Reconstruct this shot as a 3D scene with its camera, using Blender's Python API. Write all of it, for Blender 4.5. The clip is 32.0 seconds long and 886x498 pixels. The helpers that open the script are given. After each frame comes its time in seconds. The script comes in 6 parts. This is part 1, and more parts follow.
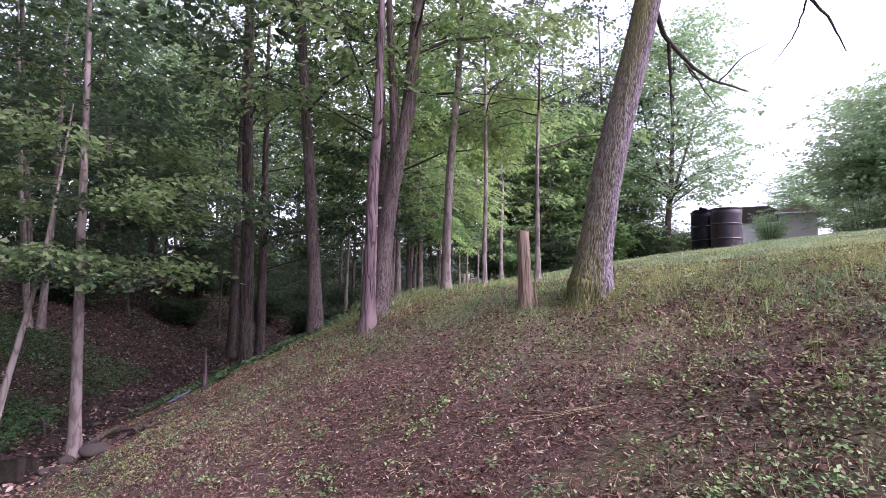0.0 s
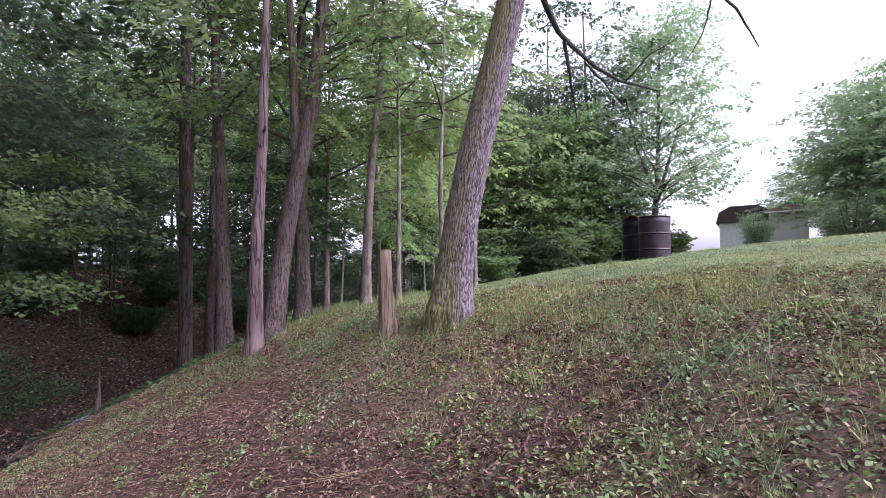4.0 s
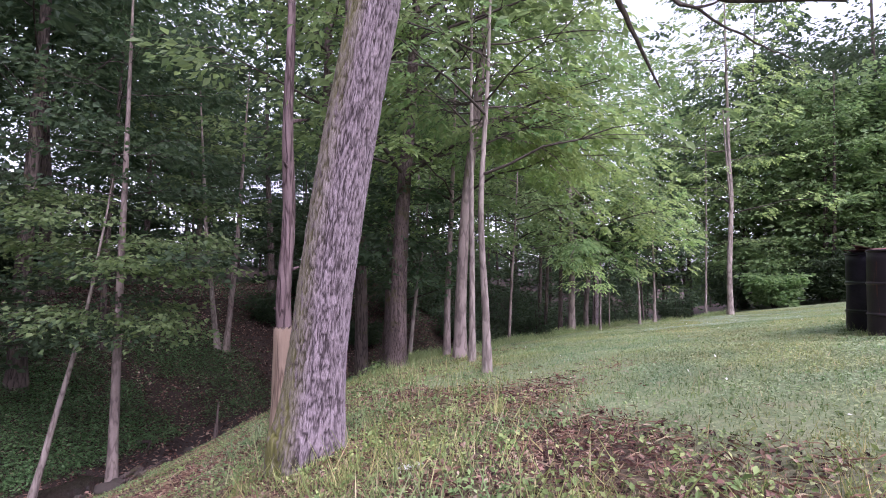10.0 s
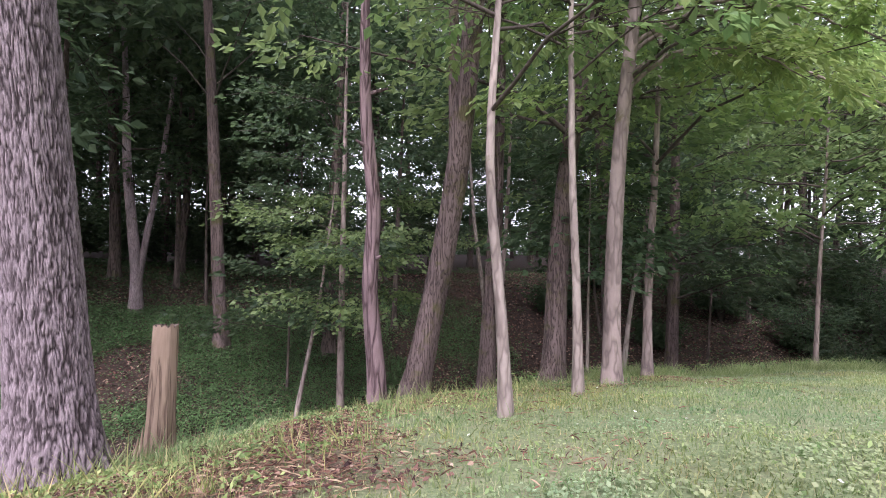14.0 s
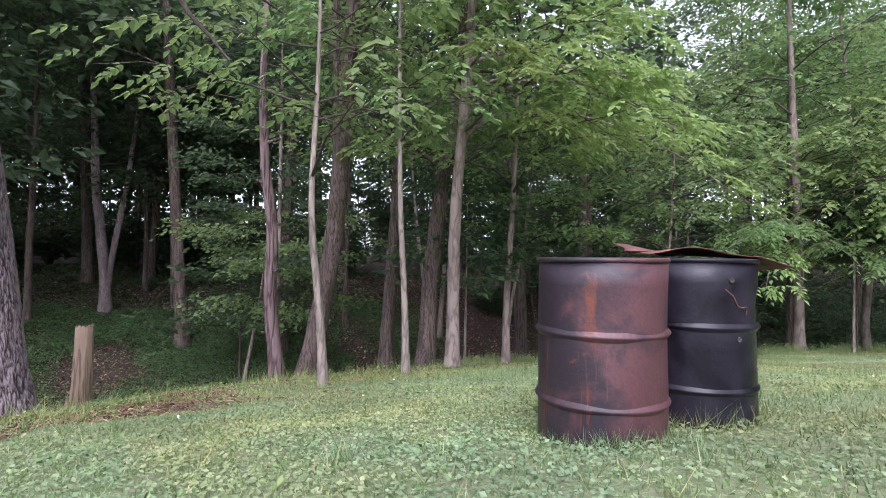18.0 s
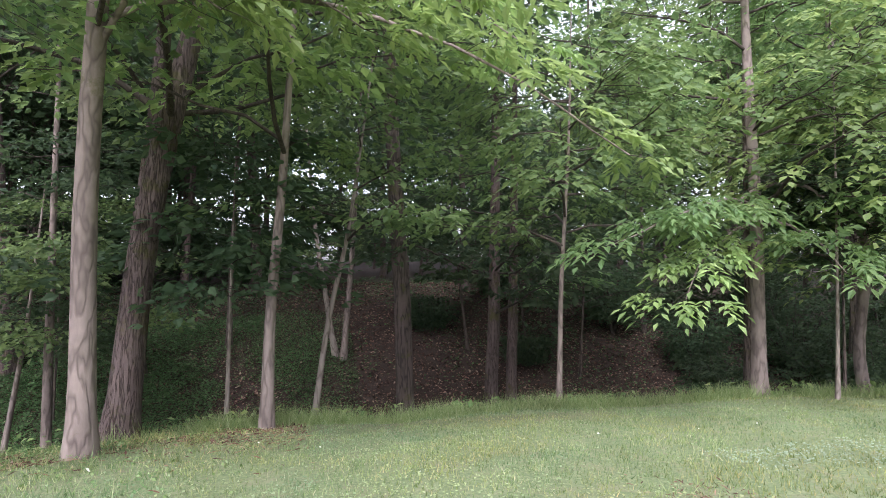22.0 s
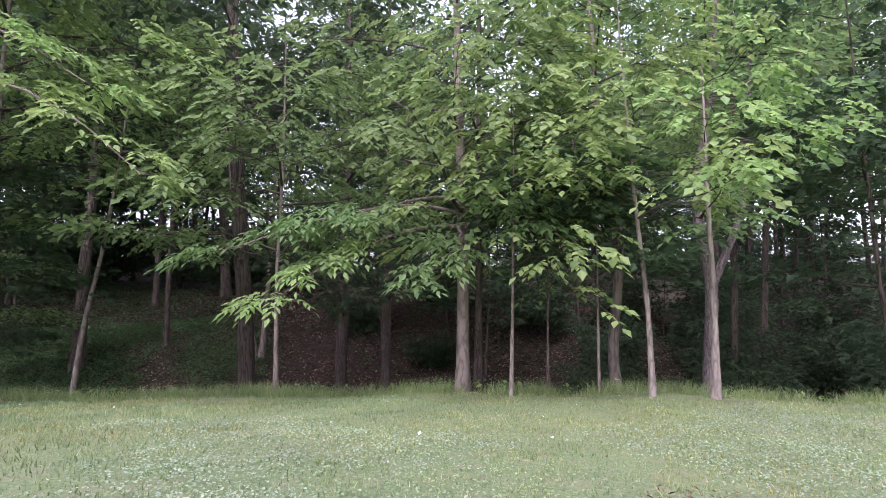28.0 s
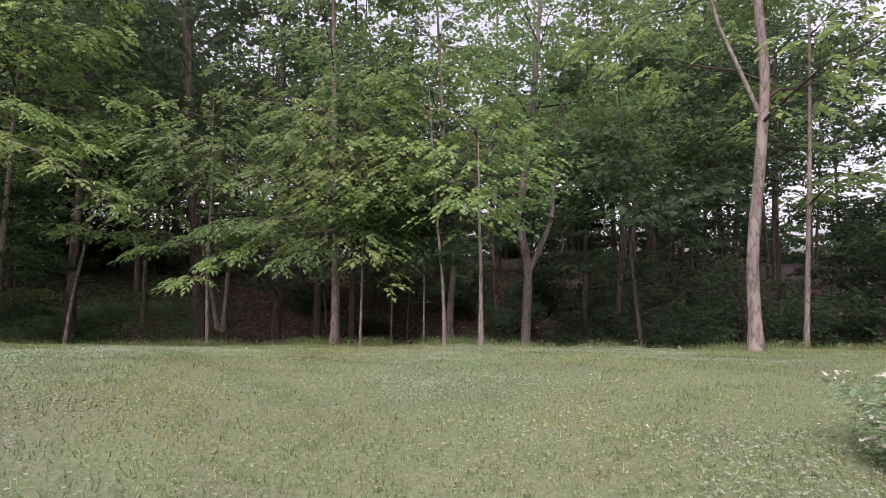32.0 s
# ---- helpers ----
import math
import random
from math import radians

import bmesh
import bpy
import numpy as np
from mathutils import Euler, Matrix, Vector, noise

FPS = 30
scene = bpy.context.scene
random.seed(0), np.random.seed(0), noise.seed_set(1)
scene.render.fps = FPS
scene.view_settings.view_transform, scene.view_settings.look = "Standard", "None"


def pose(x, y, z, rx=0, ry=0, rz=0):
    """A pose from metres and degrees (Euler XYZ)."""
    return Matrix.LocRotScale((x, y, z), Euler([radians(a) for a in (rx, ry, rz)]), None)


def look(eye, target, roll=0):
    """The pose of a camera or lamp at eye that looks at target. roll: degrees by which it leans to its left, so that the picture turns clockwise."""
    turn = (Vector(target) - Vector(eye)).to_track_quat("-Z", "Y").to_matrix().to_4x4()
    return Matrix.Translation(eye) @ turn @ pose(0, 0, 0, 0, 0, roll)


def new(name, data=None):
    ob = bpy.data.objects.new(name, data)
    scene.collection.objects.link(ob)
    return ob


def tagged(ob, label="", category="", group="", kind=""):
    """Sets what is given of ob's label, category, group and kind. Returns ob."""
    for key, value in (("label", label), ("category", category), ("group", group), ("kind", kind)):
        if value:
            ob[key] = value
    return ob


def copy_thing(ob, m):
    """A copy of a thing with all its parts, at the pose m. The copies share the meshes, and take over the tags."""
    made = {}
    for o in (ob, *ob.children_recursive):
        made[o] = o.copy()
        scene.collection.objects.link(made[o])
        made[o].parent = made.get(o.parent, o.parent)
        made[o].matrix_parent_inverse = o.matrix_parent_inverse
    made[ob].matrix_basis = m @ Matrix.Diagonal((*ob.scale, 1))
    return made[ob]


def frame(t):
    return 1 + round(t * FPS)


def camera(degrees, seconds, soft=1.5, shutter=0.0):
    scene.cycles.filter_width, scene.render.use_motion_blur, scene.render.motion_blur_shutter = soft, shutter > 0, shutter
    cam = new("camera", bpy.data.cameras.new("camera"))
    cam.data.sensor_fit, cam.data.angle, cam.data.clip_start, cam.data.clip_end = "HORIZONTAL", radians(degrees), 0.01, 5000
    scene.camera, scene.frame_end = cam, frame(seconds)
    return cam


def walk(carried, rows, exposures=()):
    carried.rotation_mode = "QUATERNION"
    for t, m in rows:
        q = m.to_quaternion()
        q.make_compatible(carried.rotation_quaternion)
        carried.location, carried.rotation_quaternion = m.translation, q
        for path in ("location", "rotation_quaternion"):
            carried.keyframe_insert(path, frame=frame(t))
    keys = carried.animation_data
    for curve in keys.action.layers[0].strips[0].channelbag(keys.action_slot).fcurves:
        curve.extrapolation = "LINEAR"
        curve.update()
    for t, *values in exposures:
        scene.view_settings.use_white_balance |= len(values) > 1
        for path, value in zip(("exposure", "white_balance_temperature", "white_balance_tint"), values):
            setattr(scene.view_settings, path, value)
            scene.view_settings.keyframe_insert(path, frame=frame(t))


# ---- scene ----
cam = camera(82.2, 32.0, soft=0.85)
PATH = [
    (0, (0.683, 1.198, 1.566), (0.66, 3.195, 1.668), -0.1),
    (0.5, (0.497, 1.197, 1.696), (0.474, 3.194, 1.798), -0.1),
    (1, (0.32, 1.193, 1.83), (0.294, 3.191, 1.927), 0.2),
    (1.5, (0.181, 1.174, 1.863), (0.15, 3.172, 1.962), 0.2),
    (2, (0.229, 1.182, 1.848), (0.187, 3.179, 1.947), -0.0),
    (2.5, (0.902, 1.358, 1.852), (0.856, 3.355, 1.952), -0.1),
    (3, (1.765, 1.628, 1.839), (1.723, 3.625, 1.942), -0.3),
    (3.5, (2.325, 1.745, 1.82), (2.275, 3.742, 1.921), -0.5),
    (5.5, (2.974, 2.279, 2.144), (2.92, 4.276, 2.243), -0.7),
    (6, (3.29, 2.423, 2.218), (3.233, 4.42, 2.317), -0.7),
    (6.5, (3.772, 2.657, 2.422), (3.59, 4.646, 2.52), -0.7),
    (7, (4.318, 3.013, 2.599), (3.95, 4.977, 2.702), -0.7),
    (7.5, (4.662, 3.334, 2.658), (4.156, 5.266, 2.764), -0.5),
    (8, (4.75, 3.386, 2.623), (4.119, 5.281, 2.728), -0.6),
    (8.5, (4.694, 3.397, 2.604), (3.729, 5.146, 2.71), 0.1),
    (9, (4.792, 3.702, 2.613), (3.78, 5.424, 2.726), 0.4),
    (9.5, (5.096, 4.353, 2.631), (4.057, 6.058, 2.747), 0.4),
    (10, (5.43, 5.17, 2.618), (4.328, 6.835, 2.736), 0.4),
    (10.5, (5.698, 6.092, 2.634), (4.223, 7.439, 2.728), 0.3),
    (11, (5.8, 6.743, 2.6), (4.058, 7.723, 2.684), 0.3),
    (11.5, (5.843, 7.274, 2.572), (3.965, 7.96, 2.645), 0.5),
    (12, (5.831, 7.778, 2.554), (3.927, 8.385, 2.628), 0.6),
    (12.5, (5.819, 8.186, 2.55), (3.907, 8.768, 2.621), 0.6),
    (13, (5.818, 8.35, 2.573), (3.903, 8.924, 2.641), 0.7),
    (13.5, (5.946, 8.58, 2.615), (4.03, 9.147, 2.679), 0.7),
    (14, (6.161, 9.171, 2.668), (4.243, 9.734, 2.732), 0.7),
    (14.5, (6.57, 9.599, 2.724), (4.653, 10.166, 2.781), 0.4),
    (15, (7.463, 9.668, 2.694), (5.548, 10.244, 2.759), 0.4),
    (15.5, (8.198, 9.593, 2.724), (6.291, 10.191, 2.786), 0.3),
    (17.5, (8.352, 10.291, 2.883), (6.443, 10.886, 2.941), 0.3),
    (18, (8.494, 10.357, 2.897), (6.588, 10.96, 2.956), 0.3),
    (18.5, (8.326, 10.823, 2.944), (6.421, 11.43, 3.004), 0.4),
    (19, (8.113, 11.472, 2.998), (6.207, 12.076, 3.055), 0.4),
    (19.5, (8.113, 12.392, 2.885), (6.209, 12.996, 2.983), 0.1),
    (20, (7.88, 13.232, 2.937), (5.968, 13.813, 3.021), -0.1),
    (20.5, (7.345, 13.704, 2.852), (5.435, 14.29, 2.949), -0.1),
    (21, (6.638, 14.2, 2.854), (4.729, 14.79, 2.948), -0.0),
    (21.5, (6.213, 14.441, 2.827), (4.305, 15.033, 2.923), -0.1),
    (22, (5.955, 14.781, 2.851), (4.043, 15.361, 2.939), 0.0),
    (22.5, (5.855, 15.427, 2.817), (3.906, 15.864, 2.92), 0.1),
    (23, (5.862, 16.075, 2.873), (3.899, 16.447, 2.964), 0.1),
    (23.5, (6.212, 16.547, 2.904), (4.245, 16.897, 2.984), -0.1),
    (24, (6.848, 16.907, 2.872), (4.882, 17.259, 2.962), -0.0),
    (24.5, (7.299, 17.46, 2.873), (5.329, 17.793, 2.973), -0.2),
    (25, (7.439, 17.845, 2.944), (5.468, 18.172, 3.037), -0.4),
    (25.5, (7.448, 18.112, 3.007), (5.475, 18.425, 3.094), -0.4),
    (26, (7.614, 18.586, 3.033), (5.641, 18.899, 3.128), -0.3),
    (26.5, (7.748, 19.122, 3.065), (5.776, 19.439, 3.161), -0.8),
    (28.5, (8.374, 20.755, 2.699), (6.398, 21.042, 2.824), 0.1),
    (29, (8.841, 20.925, 2.709), (6.867, 21.216, 2.831), 0.5),
    (29.5, (9.301, 21.181, 2.794), (7.323, 21.466, 2.886), 0.3),
    (30, (9.92, 21.362, 2.774), (7.944, 21.655, 2.867), 0.3),
    (30.5, (10.642, 21.397, 2.756), (8.666, 21.695, 2.843), 0.3),
    (31, (11.287, 21.568, 2.841), (9.311, 21.865, 2.906), 0.1),
    (31.5, (11.818, 22.066, 2.81), (9.842, 22.368, 2.879), 0.2),
    (32, (12.308, 22.752, 2.776), (10.334, 23.064, 2.845), -0.0),
]
walk(cam, [(t, look(eye, target, roll)) for t, eye, target, roll in PATH],
     exposures=[(t, e, k, g) for t, e, k, g in ((0, 0.25, 5700, 40), (3, 0.1, 5700, 37), (6, 0.0, 5650, 34), (8.5, 0.0, 5700, 37), (10.5, 0.1, 5750, 36), (13, 0.36, 6050, 30), (14.5, 0.28, 5950, 27), (16, 0.1, 5800, 24), (19, 0.06, 5800, 21), (21, 0.17, 6000, 16), (23, 0.52, 5850, 26), (25, 0.26, 5750, 29), (27.5, 0.17, 5800, 29), (30, 0.08, 5950, 36), (32, -0.45, 6350, 33))])
SKY, SUN = 0.44, 1.4
TALL, LOW = 100, 62

# ---- world and sun ----
world = bpy.data.worlds.new("overcast")
scene.world = world
world.use_nodes = True
wn = world.node_tree
sky = wn.nodes.new("ShaderNodeTexSky")
sky.sky_type = "NISHITA"
sky.sun_disc = False
sky.sun_elevation, sky.sun_rotation = radians(51), radians(115)
sky.air_density, sky.dust_density, sky.ozone_density = 1.0, 4.0, 1.0
soft_sky = wn.nodes.new("ShaderNodeHueSaturation")
soft_sky.inputs["Saturation"].default_value = 0.22
wn.links.new(sky.outputs["Color"], soft_sky.inputs["Color"])
wn.links.new(soft_sky.outputs["Color"], wn.nodes["Background"].inputs["Color"])
wn.nodes["Background"].inputs["Strength"].default_value = SKY

sun_data = bpy.data.lights.new("sun", "SUN")
sun_data.energy, sun_data.angle, sun_data.color = SUN, radians(30), (1.0, 0.97, 0.92)
sun = new("sun", sun_data)
sun.matrix_world = look((0, 0, 60), (-44, 20, 0))


# ---- mesh helpers ----
def mesh_of(name, v, f, smooth=True):
    """One mesh from an array of points and an array of faces of equal size."""
    v, f = np.asarray(v, dtype=np.float32), np.asarray(f, dtype=np.int32)
    me = bpy.data.meshes.new(name)
    m, k = f.shape
    me.vertices.add(len(v))
    me.vertices.foreach_set("co", v.ravel())
    me.loops.add(m * k)
    me.loops.foreach_set("vertex_index", f.ravel())
    me.polygons.add(m)
    me.polygons.foreach_set("loop_start", np.arange(0, m * k, k, dtype=np.int32))
    me.polygons.foreach_set("use_smooth", np.full(m, smooth, dtype=bool))
    me.update(calc_edges=True)
    return me


def from_bm(name, bm, smooth=True):
    me = bpy.data.meshes.new(name)
    bm.to_mesh(me)
    bm.free()
    for p in me.polygons:
        p.use_smooth = smooth
    return me


def put(name, me, mat, parent=None, label=""):
    """Link a mesh as one object, under its thing if one is given."""
    ob = new(name, me)
    if not me.materials:
        me.materials.append(mat)
    if parent:
        ob.parent = parent
    if label:
        ob["label"] = label
    return ob


def joined(pieces):
    vs, fs, n = [], [], 0
    for v, f in pieces:
        vs.append(v)
        fs.append(f + n)
        n += len(v)
    return np.concatenate(vs), np.concatenate(fs)


def tube(path, radii, sides=8, wave=None):
    """A tube of quads along a path; wave(angle, height) scales its radius."""
    path, radii = np.asarray(path, float), np.asarray(radii, float)
    n = len(path)
    t = np.gradient(path, axis=0)
    t /= np.linalg.norm(t, axis=1)[:, None] + 1e-9
    ref = np.where(np.abs(t[:, 2:3]) > 0.8, np.array([[1.0, 0, 0]]), np.array([[0, 0, 1.0]]))
    a = np.cross(t, ref)
    a /= np.linalg.norm(a, axis=1)[:, None] + 1e-9
    b = np.cross(t, a)
    ang = np.linspace(0, 2 * np.pi, sides, endpoint=False)
    r = radii[:, None] * np.ones((1, sides))
    if wave is not None:
        r = r * wave(ang[None, :], path[:, 2:3])
    v = path[:, None, :] + r[..., None] * (np.cos(ang)[None, :, None] * a[:, None, :] + np.sin(ang)[None, :, None] * b[:, None, :])
    i, j = np.meshgrid(np.arange(n - 1), np.arange(sides), indexing="ij")
    k = (j + 1) % sides
    f = np.stack([i * sides + j, i * sides + k, (i + 1) * sides + k, (i + 1) * sides + j], -1).reshape(-1, 4)
    return v.reshape(-1, 3), f


def leaf_sprays(rng, o, d, ln, n, size, wide=0.3, spread=0.55, sag=0.12, droop=0.25, tilt=0.35):
    """Flat fans of small folded leaves: o and d are the sprays' roots and ways, ln their lengths."""
    s = len(o)
    d = d / (np.linalg.norm(d, axis=1)[:, None] + 1e-9)
    side = np.cross(d, [0, 0, 1.0])
    side /= np.linalg.norm(side, axis=1)[:, None] + 1e-9
    u = rng.uniform(0.05, 1, (s, n, 1))
    w = rng.uniform(-1, 1, (s, n, 1))
    L0 = np.asarray(ln, float)[:, None, None]
    pos = o[:, None, :] + d[:, None, :] * L0 * u + side[:, None, :] * L0 * spread * w * (1.1 - 0.6 * u)
    pos[..., 2:] -= sag * L0 * (u * u + 0.5 * w * w)
    pos += rng.normal(0, 0.045, (s, n, 3)) * L0
    ax = d[:, None, :] * (0.4 + u) + side[:, None, :] * w * 1.2 + rng.normal(0, 0.35, (s, n, 3))
    ax[..., 2] = -droop + rng.normal(0, 0.34, (s, n))
    ax /= np.linalg.norm(ax, axis=2)[..., None]
    up = np.array([0, 0, 1.0]) + rng.normal(0, tilt, (s, n, 3))
    lat = np.cross(ax, up)
    lat /= np.linalg.norm(lat, axis=2)[..., None] + 1e-9
    nr = np.cross(lat, ax)
    L = size * rng.uniform(0.65, 1.3, (s, n, 1))
    v = np.stack([pos, pos + ax * L * 0.42 + lat * L * wide + nr * L * 0.09, pos + ax * L - nr * L * 0.05, pos + ax * L * 0.42 - lat * L * wide + nr * L * 0.09], 2).reshape(-1, 3)
    q = np.arange(s * n)[:, None] * 4
    f = np.concatenate([q + [0, 1, 2], q + [0, 2, 3]], 0)
    return v, f


def compound_sprays(rng, o, d, ln, n, size, wide=0.22, per=9, arch=0.6):
    """Twigs that carry drooping compound leaves: pairs of leaflets along an arched stalk."""
    s, m = len(o), max(n // per, 2)
    d = d / (np.linalg.norm(d, axis=1)[:, None] + 1e-9)
    side = np.cross(d, [0, 0, 1.0])
    side /= np.linalg.norm(side, axis=1)[:, None] + 1e-9
    L0 = np.asarray(ln, float)[:, None, None]
    u, w = rng.uniform(0.35, 1.0, (s, m, 1)) ** 0.7, rng.uniform(-1, 1, (s, m, 1))
    base = o[:, None, :] + d[:, None, :] * L0 * u * 0.9 + side[:, None, :] * L0 * 0.22 * w + rng.normal(0, 0.03, (s, m, 3)) * L0
    way = d[:, None, :] * (0.3 + 0.9 * u) + side[:, None, :] * w * 1.4 + rng.normal(0, 0.25, (s, m, 3))
    way[..., 2] = rng.uniform(-0.15, 0.35, (s, m))
    way /= np.linalg.norm(way, axis=2)[..., None]
    R_ = size * rng.uniform(1.7, 2.7, (s, m, 1))
    lat = np.cross(way, [0, 0, 1.0])
    lat /= np.linalg.norm(lat, axis=2)[..., None] + 1e-9
    vs = []
    for j in range(per):
        q = (j // 2 + 0.9) / (per // 2 + 0.9)
        sign = 0.0 if j == per - 1 else (1.0 if j % 2 else -1.0)
        q = 1.0 if sign == 0 else q
        pos = base + way * R_ * q
        pos[..., 2:] -= arch * R_ * q * q
        ax = way * (1.0 if sign == 0 else 0.6) + lat * sign * 0.85 + rng.normal(0, 0.12, (s, m, 3))
        ax[..., 2] -= 0.35 + arch * q * 0.7
        ax /= np.linalg.norm(ax, axis=2)[..., None]
        la = np.cross(ax, np.array([0, 0, 1.0]) + rng.normal(0, 0.25, (s, m, 3)))
        la /= np.linalg.norm(la, axis=2)[..., None] + 1e-9
        nr = np.cross(la, ax)
        l = size * rng.uniform(0.75, 1.15, (s, m, 1)) * (0.8 + 0.35 * q)
        vs.append(np.stack([pos, pos + ax * l * 0.45 + la * l * wide + nr * l * 0.07, pos + ax * l - nr * l * 0.06, pos + ax * l * 0.45 - la * l * wide + nr * l * 0.07], 2).reshape(-1, 3))
    v = np.concatenate(vs)
    k = np.arange(s * m * per)[:, None] * 4
    return v, np.concatenate([k + [0, 1, 2], k + [0, 2, 3]], 0)


# ---- materials ----
def material(name, rough=0.8):
    m = bpy.data.materials.new(name)
    m.use_nodes = True
    b = m.node_tree.nodes["Principled BSDF"]
    b.inputs["Roughness"].default_value = rough
    b.inputs["Specular IOR Level"].default_value = 0.3
    return m, m.node_tree.nodes, m.node_tree.links, b


def coords(N, L, kind="Object", scale=(1, 1, 1)):
    c, mp = N.new("ShaderNodeTexCoord"), N.new("ShaderNodeMapping")
    mp.inputs["Scale"].default_value = scale
    L.new(c.outputs[kind], mp.inputs["Vector"])
    return mp.outputs["Vector"]


def noise_node(N, L, vec, scale, detail=6, rough=0.6, warp=0.0):
    n = N.new("ShaderNodeTexNoise")
    n.inputs["Scale"].default_value, n.inputs["Detail"].default_value = scale, detail
    n.inputs["Roughness"].default_value, n.inputs["Distortion"].default_value = rough, warp
    L.new(vec, n.inputs["Vector"])
    return n.outputs["Fac"]


def ramp(N, L, fac, stops):
    r = N.new("ShaderNodeValToRGB")
    while len(r.color_ramp.elements) < len(stops):
        r.color_ramp.elements.new(0.5)
    for e, (p, c) in zip(r.color_ramp.elements, stops):
        e.position, e.color = p, (*c, 1) if len(c) == 3 else c
    L.new(fac, r.inputs["Fac"])
    return r.outputs["Color"]


def blend(N, L, fac, a, b, mode="MIX"):
    m = N.new("ShaderNodeMix")
    m.data_type, m.blend_type = "RGBA", mode
    for val, sock in ((fac, m.inputs[0]), (a, m.inputs[6]), (b, m.inputs[7])):
        if isinstance(val, (int, float)):
            sock.default_value = val
        elif isinstance(val, tuple):
            sock.default_value = (*val, 1)
        else:
            L.new(val, sock)
    return m.outputs[2]


def maths(N, L, op, a, b=0.0, clamp=False):
    m = N.new("ShaderNodeMath")
    m.operation, m.use_clamp = op, clamp
    for val, sock in ((a, m.inputs[0]), (b, m.inputs[1])):
        if isinstance(val, (int, float)):
            sock.default_value = val
        else:
            L.new(val, sock)
    return m.outputs[0]


def bump(N, L, b, height, strength=0.5, dist=0.02):
    n = N.new("ShaderNodeBump")
    n.inputs["Strength"].default_value, n.inputs["Distance"].default_value = strength, dist
    L.new(height, n.inputs["Height"])
    L.new(n.outputs["Normal"], b.inputs["Normal"])


def bark(name, light, dark, furrow=16.0, stretch=0.16, moss=0.0, depth=0.03, deep=0.5):
    m, N, L, b = material(name, 0.92)
    v = coords(N, L, scale=(1, 1, stretch))
    warp = N.new("ShaderNodeTexNoise")
    warp.inputs["Scale"].default_value = furrow * 0.5
    L.new(v, warp.inputs["Vector"])
    vv = blend(N, L, 0.06, v, warp.outputs["Color"])
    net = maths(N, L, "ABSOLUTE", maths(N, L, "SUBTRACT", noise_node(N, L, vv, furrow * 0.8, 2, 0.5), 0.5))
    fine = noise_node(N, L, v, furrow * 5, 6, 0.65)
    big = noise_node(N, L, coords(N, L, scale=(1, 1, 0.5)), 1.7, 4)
    # Furrows are painted darker: crevice shade goes into the colour, beside the bump.
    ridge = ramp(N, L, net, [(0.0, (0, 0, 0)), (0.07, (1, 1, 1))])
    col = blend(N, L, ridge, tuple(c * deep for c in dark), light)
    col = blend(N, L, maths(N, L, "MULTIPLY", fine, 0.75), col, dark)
    patch = ramp(N, L, big, [(0.42, (0.75, 0.72, 0.7)), (0.62, (1.15, 1.12, 1.08))])
    col = blend(N, L, 1.0, col, patch, "MULTIPLY")
    if moss:
        mz = ramp(N, L, noise_node(N, L, coords(N, L), 2.6, 8, 0.7), [(0.62 - moss * 0.25, (0, 0, 0)), (0.72 - moss * 0.2, (1, 1, 1))])
        col = blend(N, L, maths(N, L, "MULTIPLY", mz, 0.7), col, (0.085, 0.085, 0.022))
    L.new(col, b.inputs["Base Color"])
    bump(N, L, b, maths(N, L, "ADD", ridge, maths(N, L, "MULTIPLY", fine, 0.5)), 0.9, depth)
    return m


def ridge_bark():
    """Deep interlaced bark: the furrow and moss layers come with the trunk's relief."""
    m, N, L, b = material("bark_interlaced", 0.93)

    def attr(name):
        a = N.new("ShaderNodeAttribute")
        a.attribute_name = name
        return a.outputs["Fac"]

    v = coords(N, L, scale=(1, 1, 0.3))
    fine, mid = noise_node(N, L, v, 150, 6, 0.7), noise_node(N, L, v, 22, 5, 0.65)
    col = ramp(N, L, maths(N, L, "ADD", maths(N, L, "MULTIPLY", fine, 0.6), maths(N, L, "MULTIPLY", mid, 0.4)), [(0.34, (0.12, 0.09, 0.096)), (0.5, (0.225, 0.18, 0.192)), (0.66, (0.36, 0.3, 0.315))])
    # Near-black furrow floors put crevice shade into the colour, over the real relief.
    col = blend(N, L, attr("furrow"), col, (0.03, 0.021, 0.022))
    moss = maths(N, L, "MULTIPLY", attr("moss"), ramp(N, L, mid, [(0.32, (0, 0, 0)), (0.5, (1, 1, 1))]))
    col = blend(N, L, maths(N, L, "MULTIPLY", moss, 0.92), col, (0.125, 0.125, 0.03))
    L.new(col, b.inputs["Base Color"])
    bump(N, L, b, maths(N, L, "SUBTRACT", maths(N, L, "ADD", fine, mid), attr("furrow")), 0.7, 0.006)
    return m


